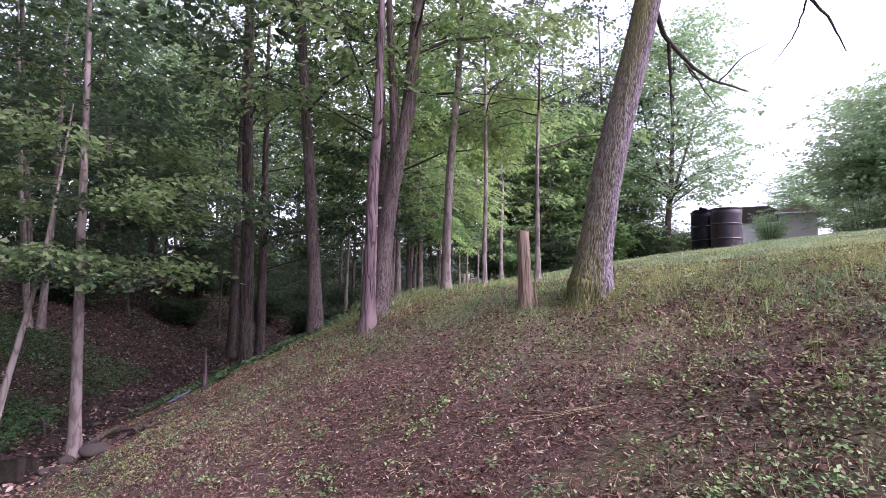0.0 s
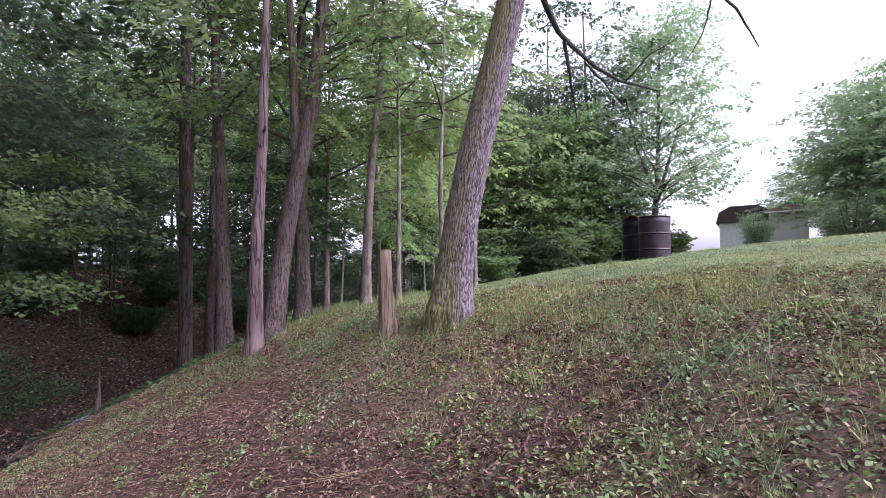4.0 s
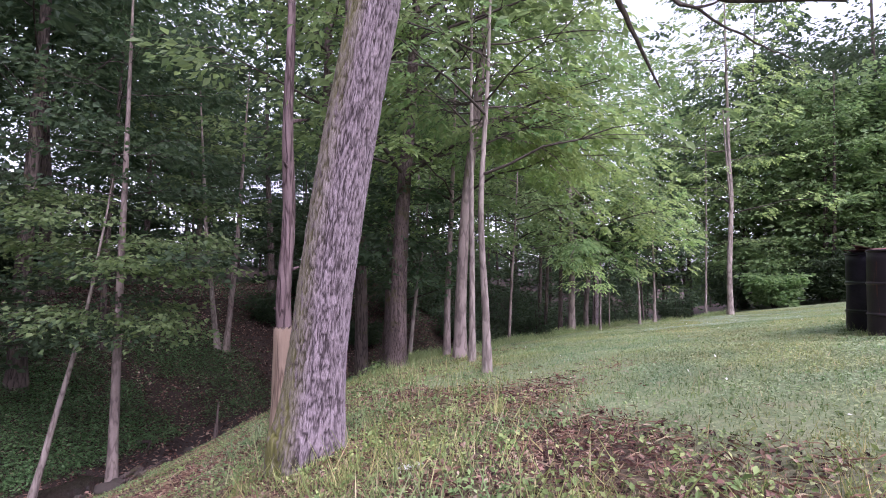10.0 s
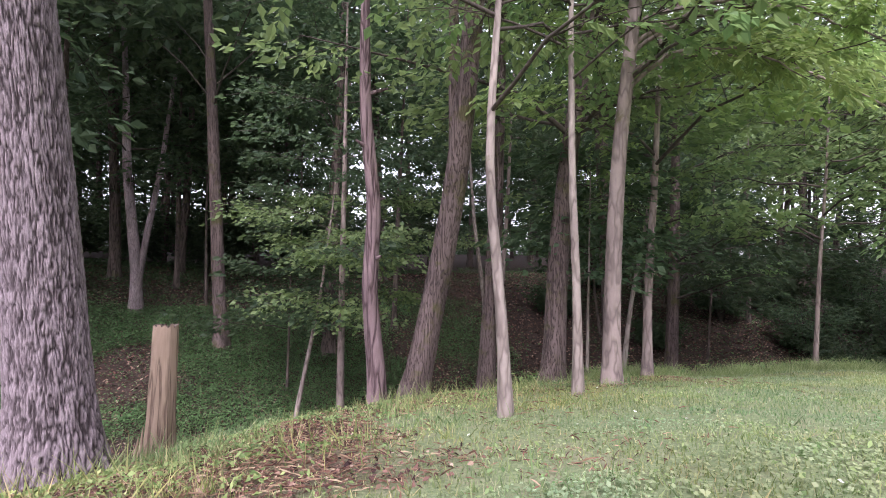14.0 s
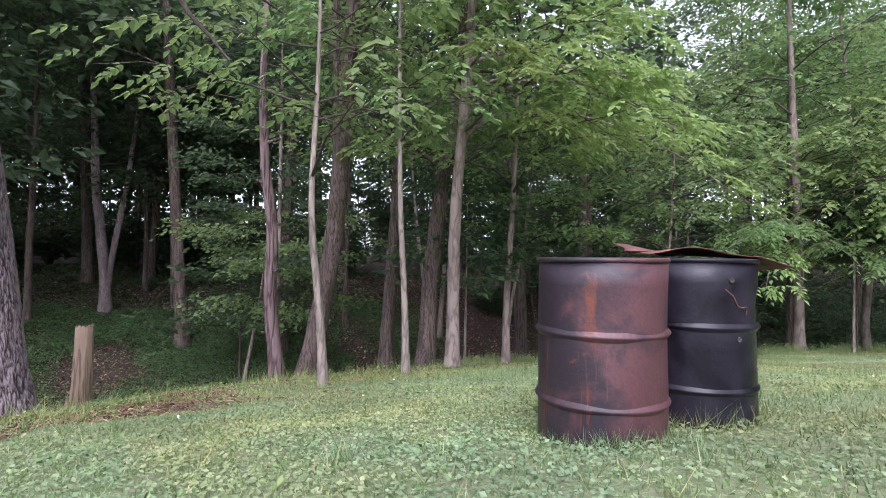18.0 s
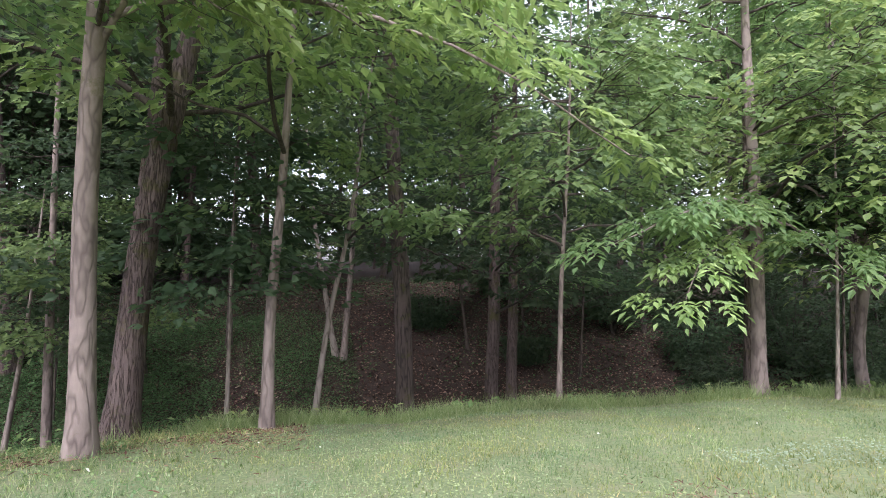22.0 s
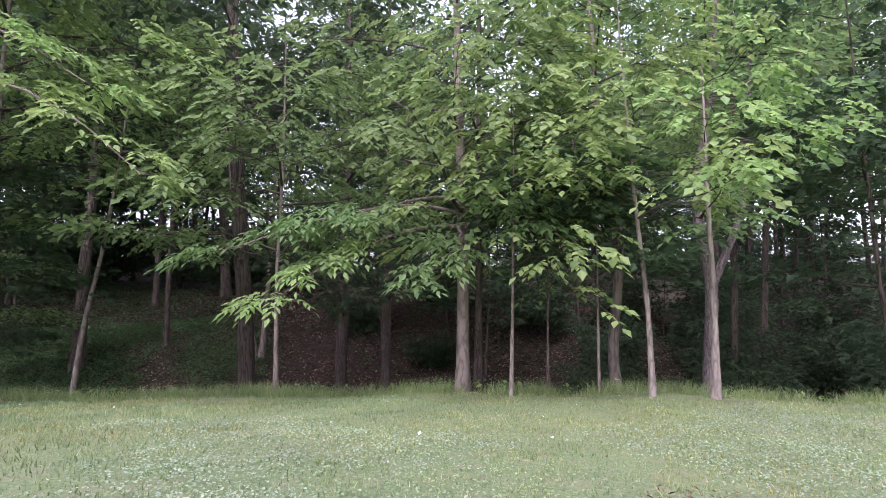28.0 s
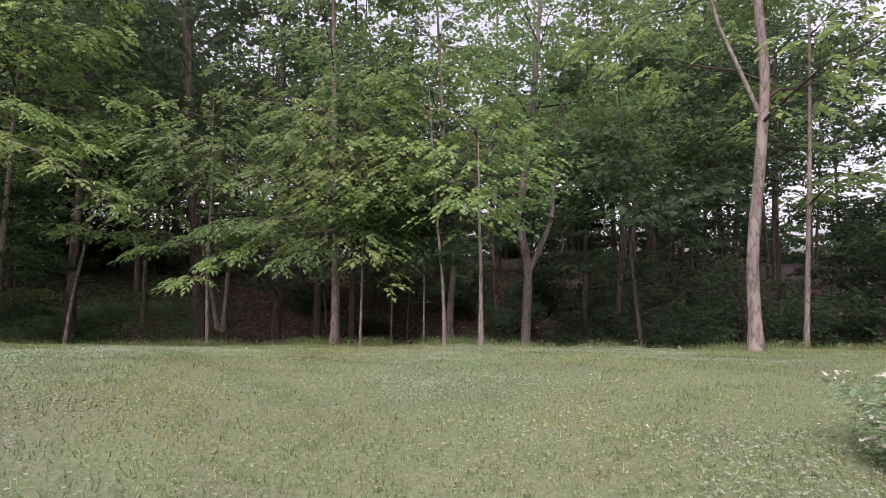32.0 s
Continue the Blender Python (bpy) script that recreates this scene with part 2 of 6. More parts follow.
def leaf_material(name, a, b_, dry=None):
    """Thin leaves that let some light through; each leaf has its own shade."""
    m, N, L, b = material(name, 0.55)
    g, o = N.new("ShaderNodeNewGeometry"), N.new("ShaderNodeObjectInfo")
    col = blend(N, L, g.outputs["Random Per Island"], a, b_)
    if dry:
        sel = ramp(N, L, g.outputs["Random Per Island"], [(0.93, (0, 0, 0)), (0.95, (1, 1, 1))])
        col = blend(N, L, sel, col, dry)
    hs = N.new("ShaderNodeHueSaturation")
    L.new(maths(N, L, "ADD", maths(N, L, "MULTIPLY", o.outputs["Random"], 0.03), 0.485), hs.inputs["Hue"])
    L.new(maths(N, L, "ADD", maths(N, L, "MULTIPLY", o.outputs["Random"], 0.3), 0.85), hs.inputs["Value"])
    L.new(col, hs.inputs["Color"])
    L.new(hs.outputs["Color"], b.inputs["Base Color"])
    tr, mix, out = N.new("ShaderNodeBsdfTranslucent"), N.new("ShaderNodeMixShader"), N["Material Output"]
    L.new(blend(N, L, 1.0, hs.outputs["Color"], (1.35, 1.35, 1.12), "MULTIPLY"), tr.inputs["Color"])
    mix.inputs["Fac"].default_value = 0.55
    L.new(b.outputs[0], mix.inputs[1])
    L.new(tr.outputs[0], mix.inputs[2])
    L.new(mix.outputs[0], out.inputs["Surface"])
    return m


def scatter_material(name, stops, rough=0.85, through_light=0.0, mottle=0.0):
    """Loose bits: each takes its colour from a ramp by its own random number."""
    m, N, L, b = material(name, rough)
    g = N.new("ShaderNodeNewGeometry")
    col = ramp(N, L, g.outputs["Random Per Island"], stops)
    big = noise_node(N, L, coords(N, L), 0.8, 4)
    col = blend(N, L, 1.0, col, ramp(N, L, big, [(0.35, (0.8, 0.78, 0.75)), (0.65, (1.15, 1.15, 1.1))]), "MULTIPLY")
    if mottle:
        far, near = noise_node(N, L, coords(N, L), 0.45, 5, 0.65, 0.5), noise_node(N, L, coords(N, L, scale=(1, 1, 1.3)), 1.7, 4, 0.6)
        tint = blend(N, L, ramp(N, L, far, [(0.4, (0, 0, 0)), (0.6, (1, 1, 1))]), (0.8, 0.98, 0.95), (1.2, 1.06, 0.76))
        tint = blend(N, L, maths(N, L, "MULTIPLY", ramp(N, L, near, [(0.52, (0, 0, 0)), (0.68, (1, 1, 1))]), 0.6), tint, (1.42, 1.12, 0.84))
        col = blend(N, L, mottle, col, blend(N, L, 1.0, col, tint, "MULTIPLY"))
    L.new(col, b.inputs["Base Color"])
    if through_light:
        tr, mix, out = N.new("ShaderNodeBsdfTranslucent"), N.new("ShaderNodeMixShader"), N["Material Output"]
        L.new(col, tr.inputs["Color"])
        mix.inputs["Fac"].default_value = through_light
        L.new(b.outputs[0], mix.inputs[1])
        L.new(tr.outputs[0], mix.inputs[2])
        L.new(mix.outputs[0], out.inputs["Surface"])
    return m


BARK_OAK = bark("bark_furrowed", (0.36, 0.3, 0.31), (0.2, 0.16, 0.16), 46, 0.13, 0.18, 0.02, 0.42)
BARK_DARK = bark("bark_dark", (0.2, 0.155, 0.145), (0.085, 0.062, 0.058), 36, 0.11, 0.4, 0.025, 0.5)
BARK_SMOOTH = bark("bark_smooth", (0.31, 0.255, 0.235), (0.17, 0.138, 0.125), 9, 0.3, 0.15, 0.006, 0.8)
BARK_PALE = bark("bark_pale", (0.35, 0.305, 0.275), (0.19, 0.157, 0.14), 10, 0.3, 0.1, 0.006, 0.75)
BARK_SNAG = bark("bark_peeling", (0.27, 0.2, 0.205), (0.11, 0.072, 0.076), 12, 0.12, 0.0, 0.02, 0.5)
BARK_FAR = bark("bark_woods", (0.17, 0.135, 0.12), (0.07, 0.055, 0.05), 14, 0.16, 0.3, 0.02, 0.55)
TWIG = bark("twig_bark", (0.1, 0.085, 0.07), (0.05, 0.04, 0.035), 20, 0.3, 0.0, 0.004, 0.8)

LEAF_FRESH = leaf_material("leaf_fresh", (0.172, 0.255, 0.1), (0.325, 0.415, 0.168))
LEAF_MID = leaf_material("leaf_mid", (0.118, 0.187, 0.082), (0.218, 0.302, 0.132))
# Same leaf darkened, so the shade of the woods is in its colour.
LEAF_DEEP_SHADE = leaf_material("leaf_deep_shade", (0.046, 0.078, 0.044), (0.088, 0.128, 0.068))
# Pale garden leaf; on the far trees its paleness also paints in haze.
LEAF_BLUE = leaf_material("leaf_grey_green", (0.19, 0.26, 0.16), (0.32, 0.4, 0.25))


# ---- the lie of the land ----
KY = np.array([-30, 0, 4.3, 5.5, 7.5, 9, 11, 13, 15, 20, 25, 30, 36, 60])
LIP = np.array([10, 7.5, 5.6, 4.7, 2.8, 1.5, -0.1, -0.9, -1.2, -1.0, 0.3, 2.5, 3.6, 5.8])
LAWN = np.array([0.9, 0.9, 0.87, 0.84, 0.96, 1.05, 1.1, 1.09, 1.05, 0.93, 0.93, 0.72, 0.55, 0.4])
CREEK_X = np.array([-2.0, -4.0, -5.0, -5.3, -5.8, -6.2, -6.6, -7.0, -7.2, -7.5, -7.5, -7.3, -7, -6])
CREEK_Z = np.array([-1.4, -1.4, -1.5, -1.55, -1.75, -1.85, -1.85, -1.75, -1.65, -1.55, -1.5, -1.45, -1.4, -1.4])
BANK = np.array([0.3, 0.3, 0.42, 0.42, 0.42, 0.43, 0.45, 0.47, 0.5, 0.52, 0.5, 0.45, 0.3, 0.2])
HILL = np.array([0.26, 0.26, 0.27, 0.28, 0.3, 0.32, 0.36, 0.4, 0.42, 0.42, 0.42, 0.42, 0.4, 0.35])

RY = np.array([0, 16, 20, 23, 28, 34, 42])
KNEE = np.array([8, 7.2, 7.4, 8.0, 8.2, 10, 10])
BEYOND = np.array([0.45, 0.45, 0.3, 0.1, 0.12, 0.5, 0.62])
RISE = np.array([0.16, 0.16, 0.14, 0.105, 0.11, 0.14, 0.15])


def smooth_max(a, b, k):
    h = np.clip(0.5 + 0.5 * (a - b) / k, 0, 1)
    return b + (a - b) * h + k * h * (1 - h)


def land(x, y):
    """The ground's height, and the distance past the lip of the bank."""
    x, y = np.asarray(x, float), np.asarray(y, float)
    lip, lawn, cx, cz, bank, hill = (np.interp(y, KY, k) for k in (LIP, LAWN, CREEK_X, CREEK_Z, BANK, HILL))
    knee, far, rise = (np.interp(y, RY, k) for k in (KNEE, BEYOND, RISE))
    bend = smooth_max(x - knee, 0 * x, 2.0)
    top = lawn + rise * (x - bend * (1 - far))
    slope = lawn + rise * lip - bank * (lip - x)
    right = -smooth_max(-top, -slope, 0.35)
    left = cz + hill * (cx - x - 0.9)
    crest = cz + 3.6 + 0.05 * np.clip(cx - x - 10, 0, 40)
    left = -smooth_max(-left, -crest, 1.2)
    z = smooth_max(smooth_max(right, left, 0.5), cz - 0.02, 0.3)
    z = z + 0.05 * np.sin(x * 1.3 + 0.7 * y) * np.sin(y * 0.9 - 0.4 * x) * np.clip((lip + 2.5 - x) / 2, 0.25, 1)
    z = z + 0.018 * np.sin(x * 5.1 + 1.3 * np.sin(y * 3.3)) * np.sin(y * 4.7 + x)
    return z, x - lip


def height(x, y):
    return float(land(x, y)[0])


def axis_steps(lo, hi, step, far):
    fine = np.arange(lo, hi + 1e-6, step)
    out, s, p = [], step, hi
    while p < far:
        s *= 1.25
        p += s
        out.append(p)
    back, s, p = [], step, lo
    while p > -far:
        s *= 1.25
        p -= s
        back.append(p)
    return np.concatenate([back[::-1], fine, out])


def vnoise(x, y, s, seed=0):
    """Smooth value noise on the plan, 0 to 1."""
    x, y = np.asarray(x) / s, np.asarray(y) / s
    xi, yi = np.floor(x), np.floor(y)
    fx, fy = x - xi, y - yi
    fx, fy = fx * fx * (3 - 2 * fx), fy * fy * (3 - 2 * fy)

    def corner(a, b):
        h = np.sin(a * 127.1 + b * 311.7 + seed * 74.7) * 43758.5453
        return h - np.floor(h)

    return (corner(xi, yi) * (1 - fx) + corner(xi + 1, yi) * fx) * (1 - fy) + (corner(xi, yi + 1) * (1 - fx) + corner(xi + 1, yi + 1) * fx) * fy


def patchy(x, y, seed=0):
    return 0.5 * vnoise(x, y, 1.9, seed) + 0.3 * vnoise(x, y, 0.7, seed + 1) + 0.2 * vnoise(x, y, 0.27, seed + 2)


def bare_share(x, y):
    """Raked patches of red-brown litter on the slope and the lawn."""
    s = sum(a * np.exp(-(((x - cx) / rx) ** 2 + ((y - cy) / ry) ** 2)) for cx, cy, rx, ry, a in BARE)
    return np.clip(s * (2.6 * patchy(x, y, 77) - 0.3), 0, 1.2)


BARE = ((3.8, 9.9, 0.6, 0.9, 0.6), (3.9, 10.9, 0.4, 0.5, 0.35), (3.0, 9.1, 0.7, 0.4, 0.45), (4.5, 7.9, 0.45, 0.5, 1.0), (3.2, 6.6, 0.6, 0.4, 0.6), (4.8, 5.3, 0.8, 0.5, 0.9), (6.4, 5.6, 0.9, 0.6, 0.9), (5.7, 22.2, 0.3, 0.35, 1.2), (0.4, 5.6, 1.5, 0.9, 1.0), (-0.6, 7.6, 1.0, 0.8, 0.9), (2.6, 5.0, 1.0, 0.5, 0.9), (3.7, 17.15, 0.45, 0.35, 1.1), (2.2, 9.3, 0.8, 0.4, 0.6))


def lawn_share(x, y):
    """How much of the ground is mown grass, by the plan: the lawn, less the bare patches along its lip."""
    _, past = land(x, y)
    width = np.interp(y, [3, 5, 7, 9, 13, 15, 18, 40], [2.6, 2.1, 2.1, 1.8, 0.6, -0.1, -0.3, -0.2])
    bare = bare_share(x, y)
    edge = (past - width) / 2.2 + (patchy(x, y, 3) - 0.5) * 1.9 - 1.3 * bare
    return np.clip(edge + 0.5, 0, 1)


xs, ys = axis_steps(-22, 16, 0.2, 900), axis_steps(-4, 36, 0.2, 900)
gx, gy = np.meshgrid(xs, ys, indexing="ij")
gz, gpast = land(gx, gy)
nx, ny = gx.shape
ii, jj = np.meshgrid(np.arange(nx - 1), np.arange(ny - 1), indexing="ij")
gf = np.stack([ii * ny + jj, (ii + 1) * ny + jj, (ii + 1) * ny + jj + 1, ii * ny + jj + 1], -1).reshape(-1, 4)
ground_mesh = mesh_of("ground", np.stack([gx, gy, gz], -1).reshape(-1, 3), gf)
creek_d = np.abs(gx - np.interp(gy, KY, CREEK_X))
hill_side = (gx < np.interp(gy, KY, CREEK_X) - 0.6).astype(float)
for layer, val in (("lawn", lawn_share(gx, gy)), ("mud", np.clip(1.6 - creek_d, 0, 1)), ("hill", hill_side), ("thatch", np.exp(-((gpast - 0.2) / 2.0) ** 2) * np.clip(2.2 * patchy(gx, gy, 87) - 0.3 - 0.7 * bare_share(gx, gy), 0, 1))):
    at = ground_mesh.attributes.new(layer, "FLOAT", "POINT")
    at.data.foreach_set("value", val.ravel().astype(np.float32))


def ground_material():
    m, N, L, b = material("ground_mix", 0.95)

    def attr(name):
        a = N.new("ShaderNodeAttribute")
        a.attribute_name = name
        return a.outputs["Fac"]

    v = coords(N, L)
    fine, mid, big = noise_node(N, L, v, 34, 8, 0.7), noise_node(N, L, v, 5, 6, 0.65, 0.6), noise_node(N, L, v, 0.7, 5)
    litter = ramp(N, L, fine, [(0.3, (0.022, 0.014, 0.014)), (0.5, (0.075, 0.042, 0.037)), (0.7, (0.17, 0.105, 0.088))])
    litter = blend(N, L, ramp(N, L, mid, [(0.45, (0, 0, 0)), (0.62, (1, 1, 1))]), litter, (0.085, 0.06, 0.042))
    weedy = ramp(N, L, fine, [(0.3, (0.03, 0.05, 0.015)), (0.7, (0.11, 0.16, 0.05))])
    litter = blend(N, L, ramp(N, L, big, [(0.48, (0, 0, 0)), (0.7, (0.55, 0.55, 0.55))]), litter, weedy)
    grass = ramp(N, L, fine, [(0.28, (0.09, 0.125, 0.055)), (0.5, (0.165, 0.205, 0.1)), (0.75, (0.27, 0.295, 0.165))])
    grass = blend(N, L, ramp(N, L, mid, [(0.5, (0, 0, 0)), (0.7, (0.6, 0.6, 0.6))]), grass, (0.25, 0.22, 0.15))
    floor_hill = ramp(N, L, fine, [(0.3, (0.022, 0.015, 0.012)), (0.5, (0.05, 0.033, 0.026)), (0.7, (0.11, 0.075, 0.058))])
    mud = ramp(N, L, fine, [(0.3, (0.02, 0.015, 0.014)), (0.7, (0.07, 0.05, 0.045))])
    straw = ramp(N, L, fine, [(0.3, (0.08, 0.065, 0.035)), (0.5, (0.18, 0.155, 0.085)), (0.7, (0.3, 0.26, 0.15))])
    litter = blend(N, L, attr("thatch"), litter, straw)
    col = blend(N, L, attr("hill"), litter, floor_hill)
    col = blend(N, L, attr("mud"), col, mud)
    col = blend(N, L, attr("lawn"), col, grass)
    L.new(col, b.inputs["Base Color"])
    bump(N, L, b, maths(N, L, "ADD", fine, mid), 0.6, 0.03)
    return m


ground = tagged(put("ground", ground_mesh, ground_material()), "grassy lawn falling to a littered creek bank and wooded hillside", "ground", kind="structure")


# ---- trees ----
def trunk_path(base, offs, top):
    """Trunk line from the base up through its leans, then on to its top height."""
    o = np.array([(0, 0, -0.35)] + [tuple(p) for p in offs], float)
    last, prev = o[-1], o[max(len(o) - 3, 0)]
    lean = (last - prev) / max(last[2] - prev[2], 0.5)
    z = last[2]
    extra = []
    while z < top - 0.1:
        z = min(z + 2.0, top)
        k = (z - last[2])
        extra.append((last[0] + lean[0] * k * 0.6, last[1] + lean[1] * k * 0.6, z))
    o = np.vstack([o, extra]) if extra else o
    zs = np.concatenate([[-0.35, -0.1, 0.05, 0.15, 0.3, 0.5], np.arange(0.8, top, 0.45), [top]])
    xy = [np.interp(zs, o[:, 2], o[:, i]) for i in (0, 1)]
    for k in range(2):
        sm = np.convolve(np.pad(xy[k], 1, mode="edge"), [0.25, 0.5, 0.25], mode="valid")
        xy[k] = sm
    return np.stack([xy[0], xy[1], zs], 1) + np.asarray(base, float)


def taper(path, diameter, flare=0.45):
    z = path[:, 2] - path[0, 2] - 0.35
    top = z[-1]
    r = diameter / 2 * (1 - 0.82 * np.clip(z / top, 0, 1) ** 1.1)
    return np.maximum(r * (1 + flare * np.exp(-np.clip(z, 0, 9) / 0.28)), 0.008)


def ridged(seed, amount, count=9, flare=0.12):
    """Buttressed foot and uneven stem."""
    def wave(ang, z):
        zz = z - z[0]
        foot = flare * np.exp(-zz / 0.45) * np.cos(ang * 5 + seed)
        low = amount * np.sin(ang * 3 + seed + 0.8 * np.sin(z * 0.9)) * np.sin(z * 1.7 + seed)
        fine = amount * 0.6 * np.sin(ang * count + 2.4 * np.sin(z * 2.1 + seed) + np.sin(z * 7.3))
        return 1 + foot + low + fine
    return wave


def boughs(rng, path, first, reach, count, rise, sprays, n, size, wide=0.3, spray_len=(0.7, 1.3), aim=None, thick=0.35, top_scale=0.45, droop=0.25, sag=0.12, fan=1.0, loose=1.0, puff=0.0, twigs=0.6, last=None):
    """Limbs round the stem above a height, with leafy sprays along them: branch tubes and leaves."""
    z0, z1 = path[0, 2] + 0.35, path[-1, 2]
    z1 = z1 if last is None else z0 + last
    zs = z0 + first + (z1 - z0 - first) * np.sort(rng.uniform(0, 1, count) ** 1.15)
    limbs, tubes, P, O, D, LN = [], [], [], [], [], []
    for k, z in enumerate(zs):
        c = np.array([np.interp(z, path[:, 2], path[:, i]) for i in range(3)])
        az = k * 2.4 + rng.uniform(-0.5, 0.5) if aim is None else rng.normal(aim[0], aim[1])
        share = (z - z0 - first) / max(z1 - z0 - first, 0.1)
        ln = reach * (1 - (1 - top_scale) * share) * rng.uniform(0.65, 1.15)
        out = np.array([np.cos(az), np.sin(az), 0])
        bend = np.array([-out[1], out[0], 0]) * rng.uniform(-0.25, 0.25)
        u = np.linspace(0, 1, 6)
        pts = c + (out[None] * u[:, None] + bend[None] * (u ** 2)[:, None]) * ln
        pts[:, 2] += ln * rise * rng.uniform(0.6, 1.3) * (u - 0.45 * u * u) + rng.normal(0, 0.02, 6) * ln
        r = max(thick * 0.03 * ln, 0.009) * (1 - 0.85 * u)
        limbs.append(tube(pts, r, 6))
        uu = rng.uniform(0.22, 1.0, sprays)
        for q in uu:
            p = np.array([np.interp(q, u, pts[:, i]) for i in range(3)])
            a2 = az + rng.uniform(-1.15, 1.15) * (1.25 - 0.6 * q) * fan
            P.append(p)
            O.append(p + rng.normal(0, 1, 3) * puff * np.array([1, 1, 0.8]))
            D.append((np.cos(a2), np.sin(a2), rng.uniform(-0.2, 0.45) * loose))
            LN.append(rng.uniform(*spray_len))
    O, D, LN = np.array(O), np.array(D), np.array(LN)
    keep = rng.uniform(0, 1, len(O)) < twigs
    for p0, p, dd, l in zip(np.array(P)[keep], O[keep], D[keep], LN[keep]):
        d1 = dd / np.linalg.norm(dd)
        tubes.append(tube(np.array([p0, 0.4 * p0 + 0.6 * p + d1 * l * 0.3, p + d1 * l * 0.95 + [0, 0, -0.1 * l]]), [0.008, 0.005, 0.002], 3))
    if droop > 0.38:
        return limbs, joined(tubes), compound_sprays(rng, O, D, LN, int(n * 1.1), size * 0.88, wide * 1.2, 7)
    return limbs, joined(tubes), leaf_sprays(rng, O, D, LN, n, size, wide, sag=sag, droop=droop, tilt=0.6)


def tree(name, label, base, offs, top, diameter, mat, seed, crown=None, leaf=None, sides=18, rough=0.05, flare=0.45, group="", more=(), extra_crowns=(), bulk=False):
    """A tree: an empty at its foot that holds trunk, branches and crown."""
    rng = np.random.default_rng(seed)
    x, y = base
    z = height(x, y)
    root = tagged(new(name), label, "tree", group)
    root.location = (x, y, z)
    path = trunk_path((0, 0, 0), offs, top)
    dense = np.stack([np.interp(np.arange(-0.35, top, 0.12 if sides > 20 else 0.4), path[:, 2], path[:, i]) for i in range(3)], 1)
    put("trunk", mesh_of("trunk", *tube(dense, taper(dense, diameter, flare), sides, ridged(seed, rough))), mat, root)
    for fork in more:
        fp = np.array(fork[0], float)
        zz = np.arange(fp[0, 2], fp[-1, 2] + 0.01, 0.3)
        fpath = np.stack([np.interp(zz, fp[:, 2], fp[:, i]) for i in range(3)], 1)
        put("stem", mesh_of("stem", *tube(fpath, np.linspace(fork[1] / 2, fork[2] / 2, len(zz)), max(sides - 6, 8), ridged(seed + 3, rough, flare=0))), mat, root)
    for spec, lm in ((crown, leaf), *extra_crowns):
        if spec:
            limbs, (bv, bf), (lv, lf) = boughs(rng, path, **spec)
            if bulk:
                bv, bf = joined([*limbs, (bv, bf)])
            else:
                for lb in limbs:
                    put("limb", mesh_of("limb", *lb), TWIG, root)
            tagged(put("twig_work", mesh_of("twig_work", bv, bf), TWIG, root), kind="stuff")
            tagged(put("crown", mesh_of("crown", lv, lf, False), lm, root), kind="stuff")
    return root


def woods_spec(first, reach, count, sprays=9, n=24, size=0.17, rise=0.35, **k):
    return dict(first=first, reach=reach, count=count, rise=rise, sprays=sprays, n=n, size=size, **k)


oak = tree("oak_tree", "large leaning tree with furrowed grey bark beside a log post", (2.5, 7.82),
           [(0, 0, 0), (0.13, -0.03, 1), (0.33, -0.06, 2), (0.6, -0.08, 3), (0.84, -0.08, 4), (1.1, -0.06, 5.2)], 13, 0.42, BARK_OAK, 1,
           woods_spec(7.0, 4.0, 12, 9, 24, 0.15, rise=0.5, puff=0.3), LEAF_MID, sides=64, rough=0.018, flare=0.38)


def relief_trunk(offs, top, diameter, flare, seed, fine_to=4.9, sides=320):
    """A trunk whose furrows are cut into the mesh, with layers that say where furrow and moss lie."""
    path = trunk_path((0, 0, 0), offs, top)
    zz = np.concatenate([np.arange(-0.2, fine_to, 0.02), np.arange(fine_to, top, 0.25)])
    dense = np.stack([np.interp(zz, path[:, 2], path[:, i]) for i in range(3)], 1)
    kept = {}
    body = ridged(seed, 0.018)

    def net(a, z, cells, long, sd):
        def one(q):
            return 0.7 * vnoise(q * cells / 6.2832 + 0.5 * np.sin(z * 5 + q * 3), z / long, 1.0, sd) + 0.3 * vnoise(q * cells / 2.9, z / long * 2.3, 1.0, sd + 5)
        k = np.clip((a - 5.4) / 0.88, 0, 1)
        return one(a) * (1 - k) + one(a - 6.2832) * k

    def wave(ang, z):
        a, zz_ = np.broadcast_arrays(ang, z)
        n1, n2, n3 = net(a, zz_, 62, 0.085, seed), net(a, zz_, 88, 0.06, seed + 11), net(a, zz_, 150, 0.05, seed + 23)
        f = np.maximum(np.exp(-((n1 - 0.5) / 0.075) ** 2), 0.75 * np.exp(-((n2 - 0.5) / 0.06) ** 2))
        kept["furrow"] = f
        kept["moss"] = np.clip(np.cos(a - 2.1) * 1.5 + 0.1, 0, 1) * np.clip(0.45 + 0.8 * np.exp(-zz_ / 0.5) + 0.5 * np.clip((zz_ - 2.2) / 1.5, 0, 1), 0, 1)
        return body(ang, z) - 0.06 * f + 0.02 * (n3 - 0.5)

    me = mesh_of("trunk", *tube(dense, taper(dense, diameter, flare), sides, wave))
    for name, val in kept.items():
        at = me.attributes.new(name, "FLOAT", "POINT")
        at.data.foreach_set("value", val.ravel().astype(np.float32))
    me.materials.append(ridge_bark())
    return me


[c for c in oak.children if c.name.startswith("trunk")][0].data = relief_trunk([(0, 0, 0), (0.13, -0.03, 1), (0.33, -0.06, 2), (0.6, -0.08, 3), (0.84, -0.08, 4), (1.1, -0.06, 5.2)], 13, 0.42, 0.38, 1)

